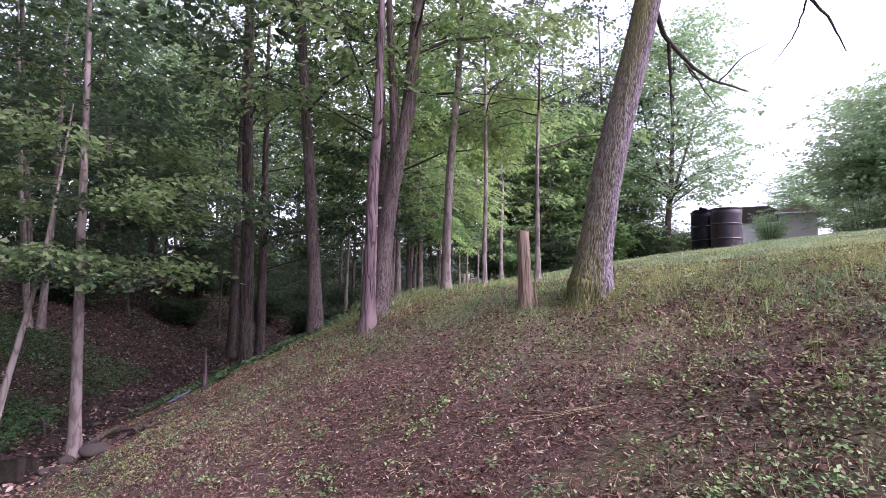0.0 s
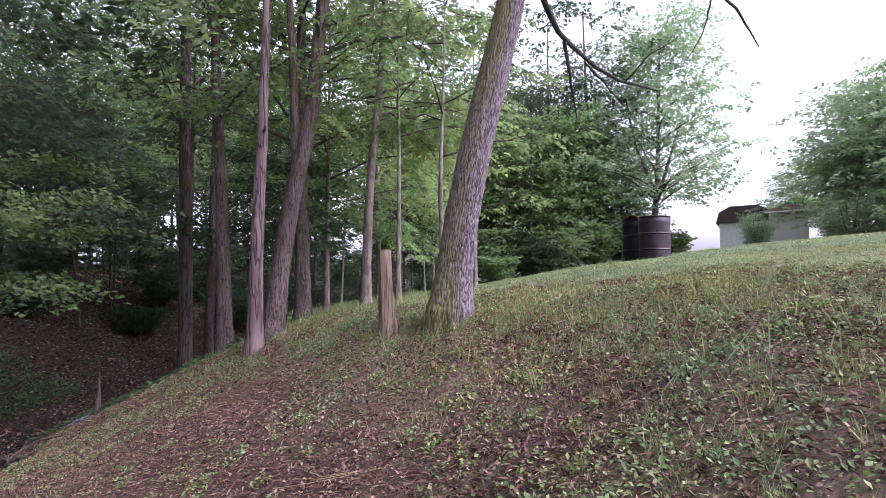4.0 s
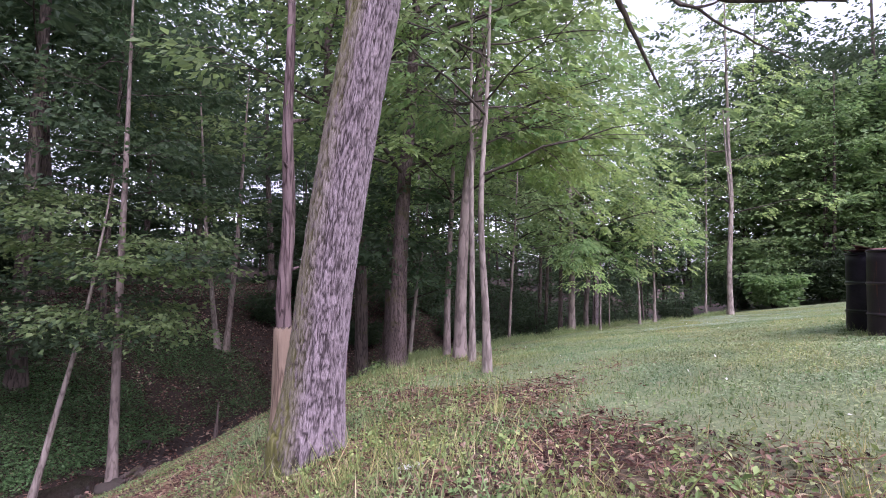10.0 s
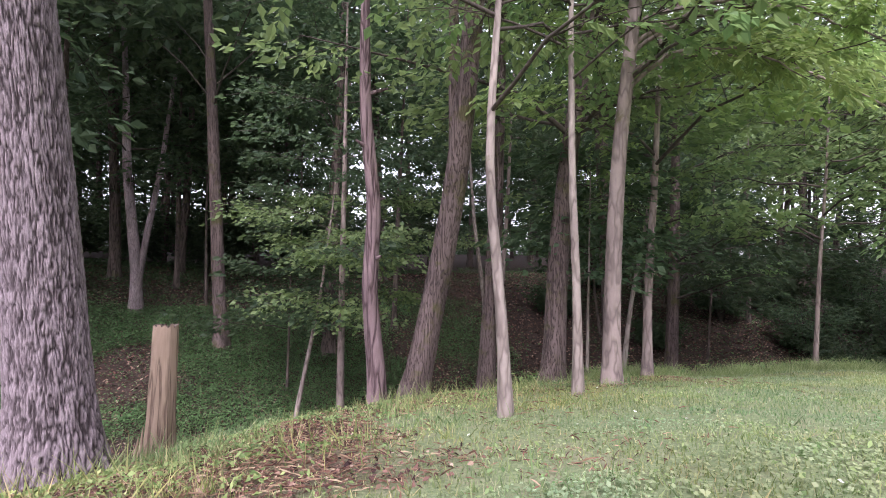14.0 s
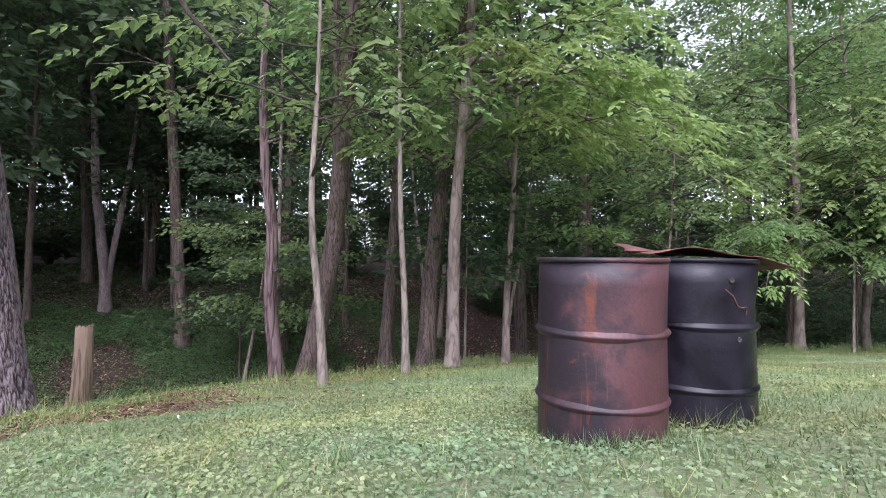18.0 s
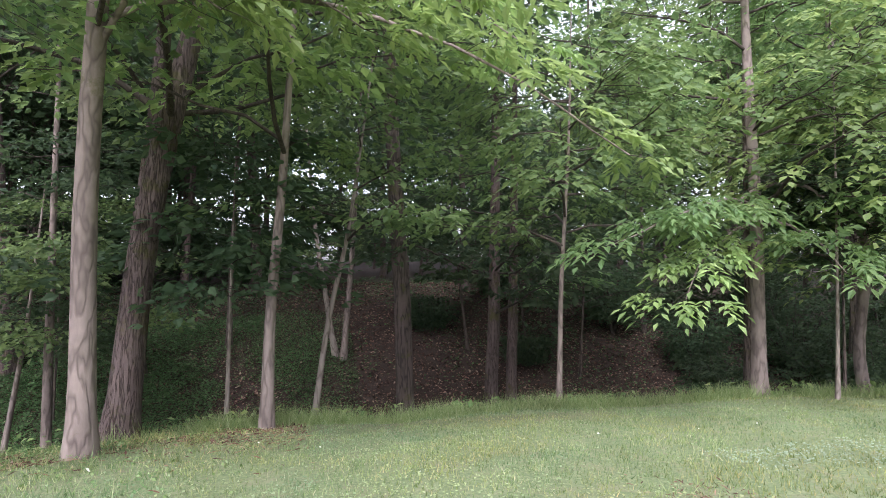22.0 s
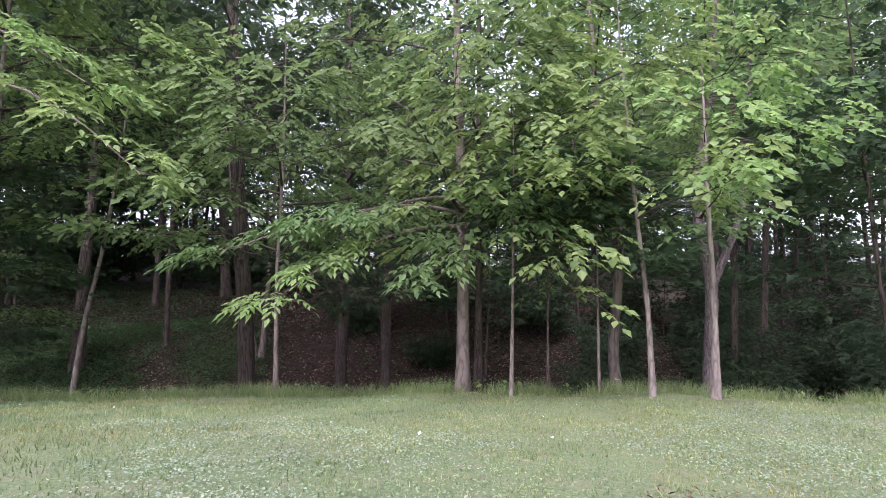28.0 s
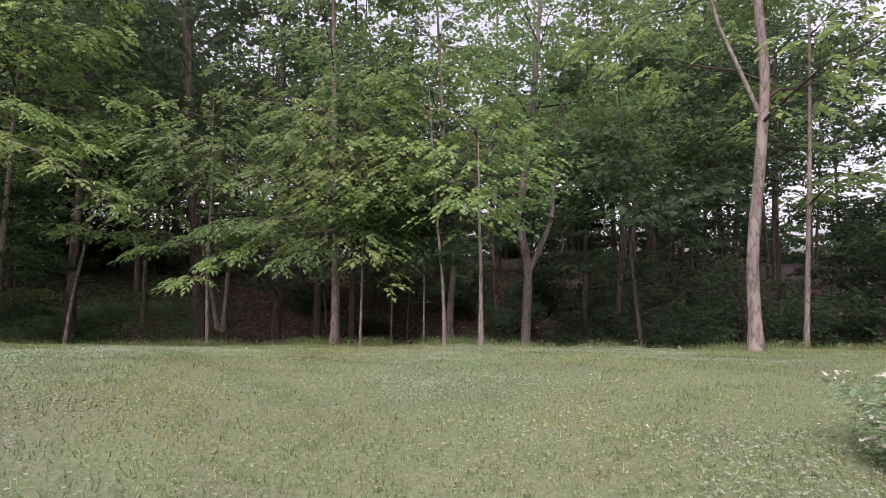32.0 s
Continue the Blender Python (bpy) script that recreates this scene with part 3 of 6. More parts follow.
snag = tree("dead_tree", "slim dead trunk with peeling pinkish grey bark", (-0.77, 10.3),
            [(0, 0, 0), (0.03, -0.04, 1), (0.08, -0.17, 1.7), (0.08, -0.09, 2.4), (0.13, -0.11, 3.1), (0.23, -0.26, 3.8), (0.21, -0.26, 4.6), (0.3, -0.3, 5.5), (0.22, -0.25, 6.3)], 8.5, 0.25, BARK_SNAG, 2,
            sides=24, rough=0.05)

def leafy_branch(root, foot, tip, seed, leaf, bark_, sag):
    """A long limb that arches out from a trunk to the tip and carries side twigs with drooping compound leaves."""
    rng = np.random.default_rng(seed)
    end = np.array(tip) - np.array(root.location)
    trunk = np.array([0.03 * foot, 0.02 * foot, foot])
    u = np.linspace(0, 1, 14)
    pts = trunk + (end - trunk) * u[:, None]
    pts[:, 2] += sag * np.sin(np.pi * u ** 0.8) + rng.normal(0, 0.03, 14).cumsum() * 0.4
    pts[:, :2] += (rng.normal(0, 0.05, (14, 2)).cumsum(0)) * np.sin(np.pi * u)[:, None]
    limb = put("branch", mesh_of("branch", *tube(pts, 0.03 * (1 - 0.85 * u) + 0.002, 7)), bark_, root)
    way = end - trunk
    way[2] = 0
    way /= np.linalg.norm(way)
    O, D, LN = [], [], []
    for q in np.append(rng.uniform(0.45, 1.0, 13), 1.0):
        o = np.array([np.interp(q, u, pts[:, i]) for i in range(3)])
        turn = rng.normal(0, 0.9) if q < 1 else 0.0
        d = np.array([way[0] * np.cos(turn) - way[1] * np.sin(turn), way[0] * np.sin(turn) + way[1] * np.cos(turn), rng.uniform(-0.25, 0.15)])
        ln = rng.uniform(0.3, 0.6)
        w = np.linspace(0, 1, 5)
        put("twig", mesh_of("twig", *tube(o + d * (ln * w)[:, None] - np.array([0, 0, 0.12 * ln]) * (w ** 2)[:, None], 0.005 * (1 - 0.7 * w), 4)), TWIG, limb)
        O.append(o), D.append(d), LN.append(ln)
    lv, lf = compound_sprays(rng, np.array(O), np.array(D), np.array(LN), 36, 0.145, wide=0.2, per=7, arch=0.55)
    tagged(put("foliage", mesh_of("foliage", lv, lf, False), leaf, root, "bright drooping compound leaves"), kind="stuff")


leaner = tree("leaning_tree", "dark rough-barked tree leaning over the bank beside the dead trunk", (-0.66, 10.75),
              [(0, 0, 0), (0.06, 0.19, 1), (0.13, 0.38, 2), (0.29, 0.5, 3), (0.52, 0.54, 4), (0.6, 0.62, 5)], 14, 0.36, BARK_DARK, 3,
              woods_spec(4.8, 3.6, 13, 10, 24, 0.16, rise=0.5, puff=0.3), LEAF_MID, sides=28, rough=0.05, flare=0.5,
              more=[([(0.29, 0.5, 3.0), (0.24, 0.5, 4.2), (0.12, 0.46, 7.0)], 0.2, 0.1)])

pale = tree("smooth_tree", "pale smooth-barked tree standing at the edge of the lawn", (0.62, 13.02),
            [(0, 0, 0), (0.0, 0.0, 1), (0.05, 0.0, 2), (0.1, 0.03, 3), (0.2, 0.1, 4), (0.3, 0.15, 5)], 13, 0.215, BARK_SMOOTH, 4,
            woods_spec(3.3, 3.4, 17, 13, 24, 0.15, droop=0.45, wide=0.25, rise=0.4, puff=0.3), LEAF_FRESH, sides=24, rough=0.03)
for k, (foot, tip, sag) in enumerate([(3.6, (2.15, 14.3, 4.75), 0.5), (4.1, (2.45, 16.0, 5.05), 0.6), (3.9, (1.85, 17.9, 3.95), 0.8), (4.6, (2.7, 13.2, 5.3), 0.5), (4.4, (1.5, 15.4, 5.0), 0.6), (4.9, (1.3, 17.0, 5.2), 0.6), (4.2, (2.6, 15.0, 5.5), 0.4)]):
    leafy_branch(pale, foot, tip, 300 + k, LEAF_FRESH, BARK_SMOOTH, sag)

rough_e = tree("rough_tree", "mossy dark-barked tree leaning past the pale trunk", (-0.75, 12.93),
               [(0, 0, 0), (-0.05, 0.09, 1), (-0.09, 0.15, 2), (-0.14, 0.28, 3), (-0.2, 0.45, 4), (-0.26, 0.66, 5)], 14, 0.34, BARK_DARK, 5,
               woods_spec(3.6, 3.8, 24, 16, 24, 0.158, rise=0.45, puff=0.35), LEAF_MID, sides=24, rough=0.05)

tree_h = tree("woods_tree", "straight grey tree on the creek bank", (-2.25, 12.45),
              [(0, 0, 0), (-0.07, 0.07, 1), (-0.13, 0.15, 2), (-0.2, 0.22, 3), (-0.29, 0.31, 4), (-0.4, 0.37, 5)], 14, 0.31, BARK_DARK, 6,
              woods_spec(4.8, 3.2, 12, 9, 22, 0.15, rise=0.5, puff=0.3), LEAF_MID, sides=20, group="bank trees")

pole_f = tree("young_tree", "slender pale young tree with drooping pointed leaves", (2.36, 10.83),
              [(0, 0, 0), (0.0, -0.04, 0.87), (-0.02, -0.14, 1.64), (-0.02, -0.17, 2.14), (0.05, -0.1, 3.5)], 6.0, 0.1, BARK_PALE, 7,
              woods_spec(2.5, 1.7, 15, 7, 18, 0.15, droop=0.6, wide=0.24, top_scale=0.7), LEAF_MID, sides=14, rough=0.03, group="lip saplings")

slim_i = tree("young_tree", "slender pale young tree curving above the lip", (1.44, 12.04),
              [(0, 0, 0), (0.0, -0.01, 0.93), (0.02, -0.05, 1.57), (0.04, -0.11, 2.37), (0.04, -0.11, 3.19), (0.04, -0.12, 3.77)], 7.0, 0.1, BARK_PALE, 8,
              woods_spec(3.0, 1.8, 14, 7, 18, 0.15, droop=0.55, wide=0.24), LEAF_MID, sides=14, rough=0.03, group="lip saplings")

tree("young_tree", "thin brown young tree at the lip of the bank", (-0.66, 14.55),
     [(0, 0, 0), (0.0, 0.01, 1.25), (0.0, 0.09, 2.47), (0, 0.13, 2.75)], 8.0, 0.15, BARK_SMOOTH, 9,
     woods_spec(3.4, 2.9, 20, 12, 26, 0.15, droop=0.5, puff=0.2), LEAF_FRESH, sides=14, rough=0.03, group="lip saplings")
tree("young_tree", "thin bowed young tree below the lip", (-2.16, 15.16),
     [(0, 0, 0), (0.01, 0.15, 1.25), (0.02, 0.29, 2.1), (0.04, 0.48, 2.77)], 6.5, 0.1, BARK_PALE, 10,
     woods_spec(2.6, 2.0, 13, 8, 22, 0.15), LEAF_MID, sides=12, rough=0.03, group="lip saplings")
tree("woods_tree", "straight dark tree beside the creek", (-6.2, 19.75), [(0, 0, 0), (0, 0.01, 1.62), (0.03, 0.07, 3.2)], 15, 0.36, BARK_DARK, 11,
     woods_spec(3.2, 3.8, 22, 13, 22, 0.2, rise=0.4, puff=0.4), LEAF_DEEP_SHADE, group="bank trees")
edge_brown = tree("woods_tree", "straight brown tree at the edge of the lawn", (-0.5, 22.08), [(0, 0, 0), (0.01, 0.02, 1.8), (0.01, 0.02, 3.2), (-0.01, -0.03, 4.6), (-0.03, -0.05, 6)], 12, 0.22, BARK_SMOOTH, 12,
     woods_spec(3.0, 3.0, 24, 13, 24, 0.15, droop=0.4, puff=0.3, rise=0.4), LEAF_MID, sides=16, group="edge trees")
for k, (foot, tip, sag) in enumerate([(3.0, (0.68, 18.5, 3.1), 0.3), (2.8, (1.0, 19.3, 2.55), 0.3), (3.1, (0.5, 20.0, 3.5), 0.3), (2.7, (1.45, 21.3, 2.7), 0.3), (3.4, (0.9, 22.6, 3.4), 0.2)]):
    leafy_branch(edge_brown, foot, tip, 320 + k, LEAF_FRESH if k == 1 else LEAF_MID, BARK_SMOOTH, sag)
tree("woods_tree", "dark tree just behind the edge of the lawn", (-1.05, 22.46), [(0, 0, 0), (0.02, 0.03, 2)], 11, 0.15, BARK_DARK, 13,
     woods_spec(2.8, 2.8, 20, 12, 22, 0.158, puff=0.3), LEAF_MID, sides=14, group="edge trees")
tree("woods_tree", "crooked grey tree at the edge of the lawn", (-0.88, 25.12), [(0, 0, 0), (-0.1, -0.12, 0.87), (-0.01, -0.01, 2.16), (0.05, 0.06, 3.0), (-0.2, -0.2, 5)], 11, 0.2, BARK_SMOOTH, 14,
     woods_spec(2.8, 2.9, 22, 12, 24, 0.15, droop=0.4, puff=0.3, rise=0.4), LEAF_MID, sides=16, group="edge trees")
tree("woods_tree", "forked purplish tree at the edge of the lawn", (-1.26, 27.16), [(0, 0, 0), (0.04, 0.08, 2.05), (0.07, 0.14, 2.94), (-0.04, -0.12, 4.06), (0.01, 0.02, 5.4), (0.11, 0.23, 7.1)], 14, 0.27, BARK_OAK, 15,
     woods_spec(4.0, 3.2, 20, 12, 24, 0.15, puff=0.35, rise=0.45), LEAF_MID, sides=20, rough=0.07, group="edge trees",
     more=[([(0.06, 0.12, 2.8), (0.15, 0.75, 4.2), (0.2, 1.1, 8.0)], 0.16, 0.08)])
tree("young_tree", "thin pale young tree at the edge of the lawn", (1.17, 24.55), [(0, 0, 0), (-0.01, -0.03, 1.29), (-0.04, -0.11, 2.16), (-0.05, -0.15, 2.5)], 6.5, 0.085, BARK_PALE, 16,
     woods_spec(2.5, 1.6, 13, 7, 20, 0.14, droop=0.45), LEAF_FRESH, sides=12, rough=0.03, group="edge saplings")
tree("young_tree", "straight pale young tree with a small leafy head", (1.54, 25.28), [(0, 0, 0), (0, 0.01, 1.53), (-0.01, -0.03, 2.78)], 5.2, 0.11, BARK_PALE, 17,
     woods_spec(2.6, 1.2, 10, 7, 20, 0.14, droop=0.5), LEAF_FRESH, sides=12, rough=0.03, group="edge saplings")
tree("woods_tree", "tall whitish-barked tree at the edge of the lawn", (3.66, 30.14), [(0, 0, 0), (-0.02, -0.04, 1.77), (0.08, 0.12, 3.8), (0.13, 0.22, 5.4), (0.07, 0.12, 6.6)], 15, 0.23, BARK_PALE, 18,
     woods_spec(4.2, 3.6, 20, 12, 24, 0.15, puff=0.35, rise=0.35, droop=0.4), LEAF_FRESH, sides=20, group="edge trees",
     more=[([(0.1, 0.16, 4.4), (0.05, -0.7, 6.2), (0.0, -1.4, 8.6)], 0.08, 0.04)])
tree("maple_tree", "slender maple with layered bright leaves beside the creek", (-5.95, 10.28), [(0, 0, 0), (-0.01, -0.01, 3.04), (0, 0, 6.9)], 11, 0.2, BARK_SMOOTH, 19,
     woods_spec(4.2, 2.8, 18, 10, 24, 0.14, rise=0.2, wide=0.36, sag=0.2, thick=0.2), LEAF_DEEP_SHADE, sides=16, rough=0.03,
     extra_crowns=[(woods_spec(2.9, 1.9, 13, 14, 30, 0.12, rise=0.12, wide=0.38, sag=0.22, thick=0.16, top_scale=1.0, puff=0.06, last=6.2), LEAF_MID)])
tree("young_tree", "thin leaning sapling over the creek", (-6.65, 9.14), [(0, 0, 0), (0.2, 0.36, 2.0), (0.42, 0.66, 3.7)], 6.5, 0.13, BARK_PALE, 20,
     woods_spec(3.1, 1.4, 9, 8, 22, 0.12, rise=0.2, wide=0.36, puff=0.1), LEAF_DEEP_SHADE, sides=12, group="creek saplings")
tree("woods_tree", "twin-stemmed tree on the far slope", (-11.3, 0.42), [(0, 0, 0), (0.05, -0.1, 1.2), (0.0, 0.0, 2.0), (0.09, -0.25, 4.37), (0.17, -0.47, 6.85)], 14, 0.42, BARK_OAK, 21,
     woods_spec(5.5, 3.4, 12, 9, 22, 0.17), LEAF_DEEP_SHADE, sides=20, rough=0.09, group="hill trees",
     more=[([(0.02, -0.05, 1.2), (0.24, -0.66, 4.03), (0.39, -1.09, 5.3), (0.6, -1.6, 9)], 0.24, 0.1)])
tree("woods_tree", "twin-stemmed tree forking low on the far slope", (-14.6, 3.74), [(0, 0, 0), (0.01, -0.06, 1.98), (0.05, -0.39, 4.8), (0.06, -0.48, 7.1)], 14, 0.4, BARK_OAK, 22,
     woods_spec(5.5, 3.4, 12, 9, 22, 0.17), LEAF_DEEP_SHADE, sides=20, rough=0.09, group="hill trees",
     more=[([(0.0, 0.0, 0.8), (-0.03, 0.25, 2.55), (-0.08, 0.68, 5.4), (-0.11, 0.92, 7.8), (-0.1, 1.2, 10)], 0.26, 0.1)])
tree("young_tree", "leafy young tree with low sprays hanging over the lip", (-1.3, 18.9), [(0, 0, 0), (0.1, 0, 2), (0.2, 0.1, 4)], 6.5, 0.09, BARK_SMOOTH, 23,
     woods_spec(2.3, 2.4, 24, 12, 24, 0.15, droop=0.5, rise=0.3, wide=0.27, puff=0.15), LEAF_MID, sides=12, group="edge saplings")
tree("young_tree", "thin young tree with leafy sprays beside the lawn", (0.29, 22.7), [(0, 0, 0), (0.02, 0.05, 2)], 5.5, 0.06, BARK_PALE, 24,
     woods_spec(1.9, 1.8, 20, 11, 24, 0.15, droop=0.5, rise=0.35, wide=0.27, puff=0.25), LEAF_FRESH, sides=10, group="edge saplings")
for k, (x, y, off, d, h) in enumerate([(-11.9, 16.35, (0.2, -0.7, 4), 0.2, 10), (-11.75, 16.6, (0.05, 0.3, 4), 0.22, 11), (-7.8, 21.0, (0.1, 0.05, 3), 0.34, 14), (-1.5, 14.0, (0, 0.05, 3), 0.06, 4),
                                    (-4.2, 11.4, (0, 0.05, 0.9), 0.09, 1.0), (-0.12, 23.44, (0, 0.05, 3), 0.05, 4), (2.45, 32.4, (0.1, 0.1, 4), 0.12, 10), 
                                    (0.18, 24.2, (0.0, 0.02, 3), 0.05, 4), (7.6, 36.8, (0.2, 0.1, 4), 0.22, 12)]):
    tree("woods_tree" if d > 0.1 else "young_tree", "slim grey tree among the undergrowth" if h > 2 else "short dead stub on the bank", (x, y), [(0, 0, 0), off], h, d, (BARK_PALE, BARK_SMOOTH, BARK_DARK)[k % 3] if h > 2 else BARK_DARK, 40 + k,
         woods_spec(min(3.0, h * 0.45), 0.24 * h, 13, 8, 22, 0.16) if h > 2 else None, (LEAF_MID, LEAF_DEEP_SHADE)[k % 2], sides=12, group="bank trees")

# deep woods: a few grown patterns, each planted many times
WOODS = []
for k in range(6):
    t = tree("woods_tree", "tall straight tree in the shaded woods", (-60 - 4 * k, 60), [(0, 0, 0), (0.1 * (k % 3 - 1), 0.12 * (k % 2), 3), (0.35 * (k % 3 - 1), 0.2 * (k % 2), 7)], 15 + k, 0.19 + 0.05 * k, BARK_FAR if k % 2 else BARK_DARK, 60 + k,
             woods_spec(5.0 + 0.9 * (k % 3), 3.4 + 0.25 * k, 18, 13, 18, 0.3, rise=1.0, spray_len=(0.8, 1.7), droop=0.35, loose=2.2, top_scale=0.75, puff=1.05, twigs=0.12, thick=0.24), LEAF_DEEP_SHADE, sides=12, group="woods", bulk=True)
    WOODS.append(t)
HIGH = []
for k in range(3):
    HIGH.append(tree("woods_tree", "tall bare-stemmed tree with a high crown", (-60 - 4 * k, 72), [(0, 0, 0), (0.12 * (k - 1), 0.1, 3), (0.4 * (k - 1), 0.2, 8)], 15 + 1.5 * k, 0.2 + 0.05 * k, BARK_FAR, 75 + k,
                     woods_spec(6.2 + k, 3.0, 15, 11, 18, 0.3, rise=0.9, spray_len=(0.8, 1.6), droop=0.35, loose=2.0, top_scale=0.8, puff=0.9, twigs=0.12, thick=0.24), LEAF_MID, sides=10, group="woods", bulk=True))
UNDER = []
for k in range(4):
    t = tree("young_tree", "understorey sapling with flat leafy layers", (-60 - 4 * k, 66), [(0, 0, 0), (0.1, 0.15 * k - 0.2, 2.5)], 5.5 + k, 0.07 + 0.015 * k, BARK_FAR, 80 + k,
             woods_spec(1.5 + 0.3 * k, 1.9 + 0.2 * k, 18, 9, 20, 0.22, rise=0.3, wide=0.34, puff=0.2, twigs=0.25), LEAF_DEEP_SHADE, sides=8, group="understorey", bulk=True)
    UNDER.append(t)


def in_woods(x, y):
    lip = float(np.interp(y, KY, LIP))
    cx = float(np.interp(y, KY, CREEK_X))
    if x < cx - 1.3:
        return True
    if y > 32 and x > 1:
        return y > 35.5 + (x - 3) * 0.45 and x < 17
    return y > 15 and cx + 1.0 < x < lip - 1.4


rng = np.random.default_rng(7)
planted = [(-11.3, 0.4), (-14.6, 3.7), (-5.95, 10.28), (-6.65, 9.14), (-6.2, 19.75), (-11.9, 16.4)]
tries = 0
n_tall, n_under = 0, 0
while (n_tall < TALL or n_under < LOW) and tries < 9000:
    tries += 1
    x, y = rng.uniform(-50, 24), rng.uniform(-18, 66)
    if not in_woods(x, y):
        continue
    tall = rng.uniform() < 0.6
    if tall and y > 14 and x < 0 and rng.uniform() < 0.4:
        continue
    if x > -5.5 and y < 31 and tall:
        continue
    if tall and y > 26 and -16 < x < 2 and rng.uniform() < 0.85:
        continue
    gap = 2.1 if tall else 1.7
    if any((x - a) ** 2 + (y - b) ** 2 < gap * gap for a, b in planted):
        continue
    if x > -13 and y < 9 and not tall and rng.uniform() < 0.7:
        continue
    if (tall and n_tall >= TALL) or (not tall and n_under >= LOW):
        continue
    planted.append((x, y))
    src = WOODS[int(rng.integers(6))] if tall else UNDER[int(rng.integers(4))]
    s = rng.uniform(0.8, 1.2)
    m = Matrix.Translation((x, y, height(x, y))) @ Matrix.Rotation(rng.uniform(0, 6.28), 4, "Z") @ Matrix.Rotation(rng.normal(0, 0.03), 4, "X") @ Matrix.Diagonal((s, s, s * rng.uniform(0.9, 1.1), 1))
    made = copy_thing(src, m)
    if tall:
        n_tall += 1
    else:
        n_under += 1
back = 0
while back < 20:
    x, y = rng.uniform(-42, -15), rng.uniform(-20, 11)
    if any((x - a) ** 2 + (y - b) ** 2 < 3.2 for a, b in planted):
        continue
    planted.append((x, y))
    back += 1
    s = rng.uniform(0.8, 1.15)
    copy_thing(WOODS[int(rng.integers(6))], Matrix.Translation((x, y, height(x, y))) @ Matrix.Rotation(rng.uniform(0, 6.28), 4, "Z") @ Matrix.Diagonal((s, s, s, 1)))
thin = 0
while thin < 17:
    x, y = rng.uniform(-24, 1), rng.uniform(25, 50)
    if not in_woods(x, y) or x > -2.5 and y < 32 or any((x - a) ** 2 + (y - b) ** 2 < 1.7 for a, b in planted):
        continue
    planted.append((x, y))
    thin += 1
    s = rng.uniform(0.75, 1.15)
    copy_thing(HIGH[int(rng.integers(3))], Matrix.Translation((x, y, height(x, y))) @ Matrix.Rotation(rng.uniform(0, 6.28), 4, "Z") @ Matrix.Rotation(rng.normal(0, 0.05), 4, "X") @ Matrix.Diagonal((s, s, s, 1)))
for t in WOODS + UNDER + HIGH:
    x, y = float(t.location.x) + 20, float(t.location.y) - 18
    t.location = (x, y, height(x, y))

# ---- shrubs ----
def shrub(name, label, base, tall, wide, seed, leaf, stems=9, sprays=16, n=18, size=0.12, slim=0.3, flowers=None, group=""):
    """A bush of several stems with leafy sprays from the ground up."""
    rng = np.random.default_rng(seed)
    x, y = base
    root = tagged(new(name), label, "shrub", group)
    root.location = (x, y, height(x, y))
    O, D, LN = [], [], []
    for k in range(stems):
        az = k * 2.4 + rng.uniform(-0.4, 0.4)
        lean = rng.uniform(0.1, 0.9)
        h = tall * rng.uniform(0.65, 1.0) * (1 - 0.3 * lean)
        u = np.linspace(0, 1, 6)
        out = np.array([np.cos(az), np.sin(az), 0])
        pts = out[None] * (0.06 + wide * 0.42 * lean * u ** 1.3)[:, None] + np.array([0, 0, 1.0])[None] * (h * u - 0.08)[:, None]
        put("stem", mesh_of("stem", *tube(pts, 0.018 * max(tall, 0.6) ** 0.5 * (1 - 0.8 * u), 5)), TWIG, root)
        for q in rng.uniform(0.2, 1, sprays):
            a2 = az + rng.normal(0, 1.1)
            O.append([np.interp(q, u, pts[:, i]) for i in range(3)])
            D.append((np.cos(a2), np.sin(a2), rng.uniform(-0.1, 0.9)))
            LN.append(rng.uniform(0.14, 0.3) * wide)
    O, D, LN = np.array(O), np.array(D), np.array(LN)
    lv, lf = leaf_sprays(rng, O, D, LN, n, size, slim, spread=0.7, sag=0.2, droop=0.2, tilt=0.6)
    tagged(put("foliage", mesh_of("foliage", lv, lf, False), leaf, root), kind="stuff")
    if flowers:
        pick = rng.uniform(0, 1, len(O)) < 0.35
        fv, ff = leaf_sprays(rng, O[pick] + D[pick] * LN[pick, None] * 0.7, D[pick], LN[pick] * 0.35, 14, size * 0.5, 0.5, spread=0.9, tilt=1.0)
        tagged(put("blossom", mesh_of("blossom", fv, ff, False), flowers, root, "clusters of small white flowers"), kind="stuff")
    return root


BLOSSOM = scatter_material("blossom_white", [(0.0, (0.6, 0.6, 0.55)), (1.0, (0.8, 0.8, 0.76))], 0.7, 0.3)
shrub("flowering_bush", "low grey-green bush with white flower clusters on the lawn", (10.34, 25.5), 0.6, 0.9, 201, LEAF_BLUE, 18, 20, 20, 0.04, 0.3, BLOSSOM)
shrub("garden_shrub", "large rounded pale green shrub beside the house", (24.95, 31.17), 4.6, 4.4, 202, LEAF_BLUE, 22, 26, 24, 0.13, 0.3)
shrub("garden_shrub", "vase-shaped thin shrub before the white garage door", (22.19, 35.39), 3.6, 2.5, 203, LEAF_BLUE, 26, 22, 22, 0.09, 0.22)
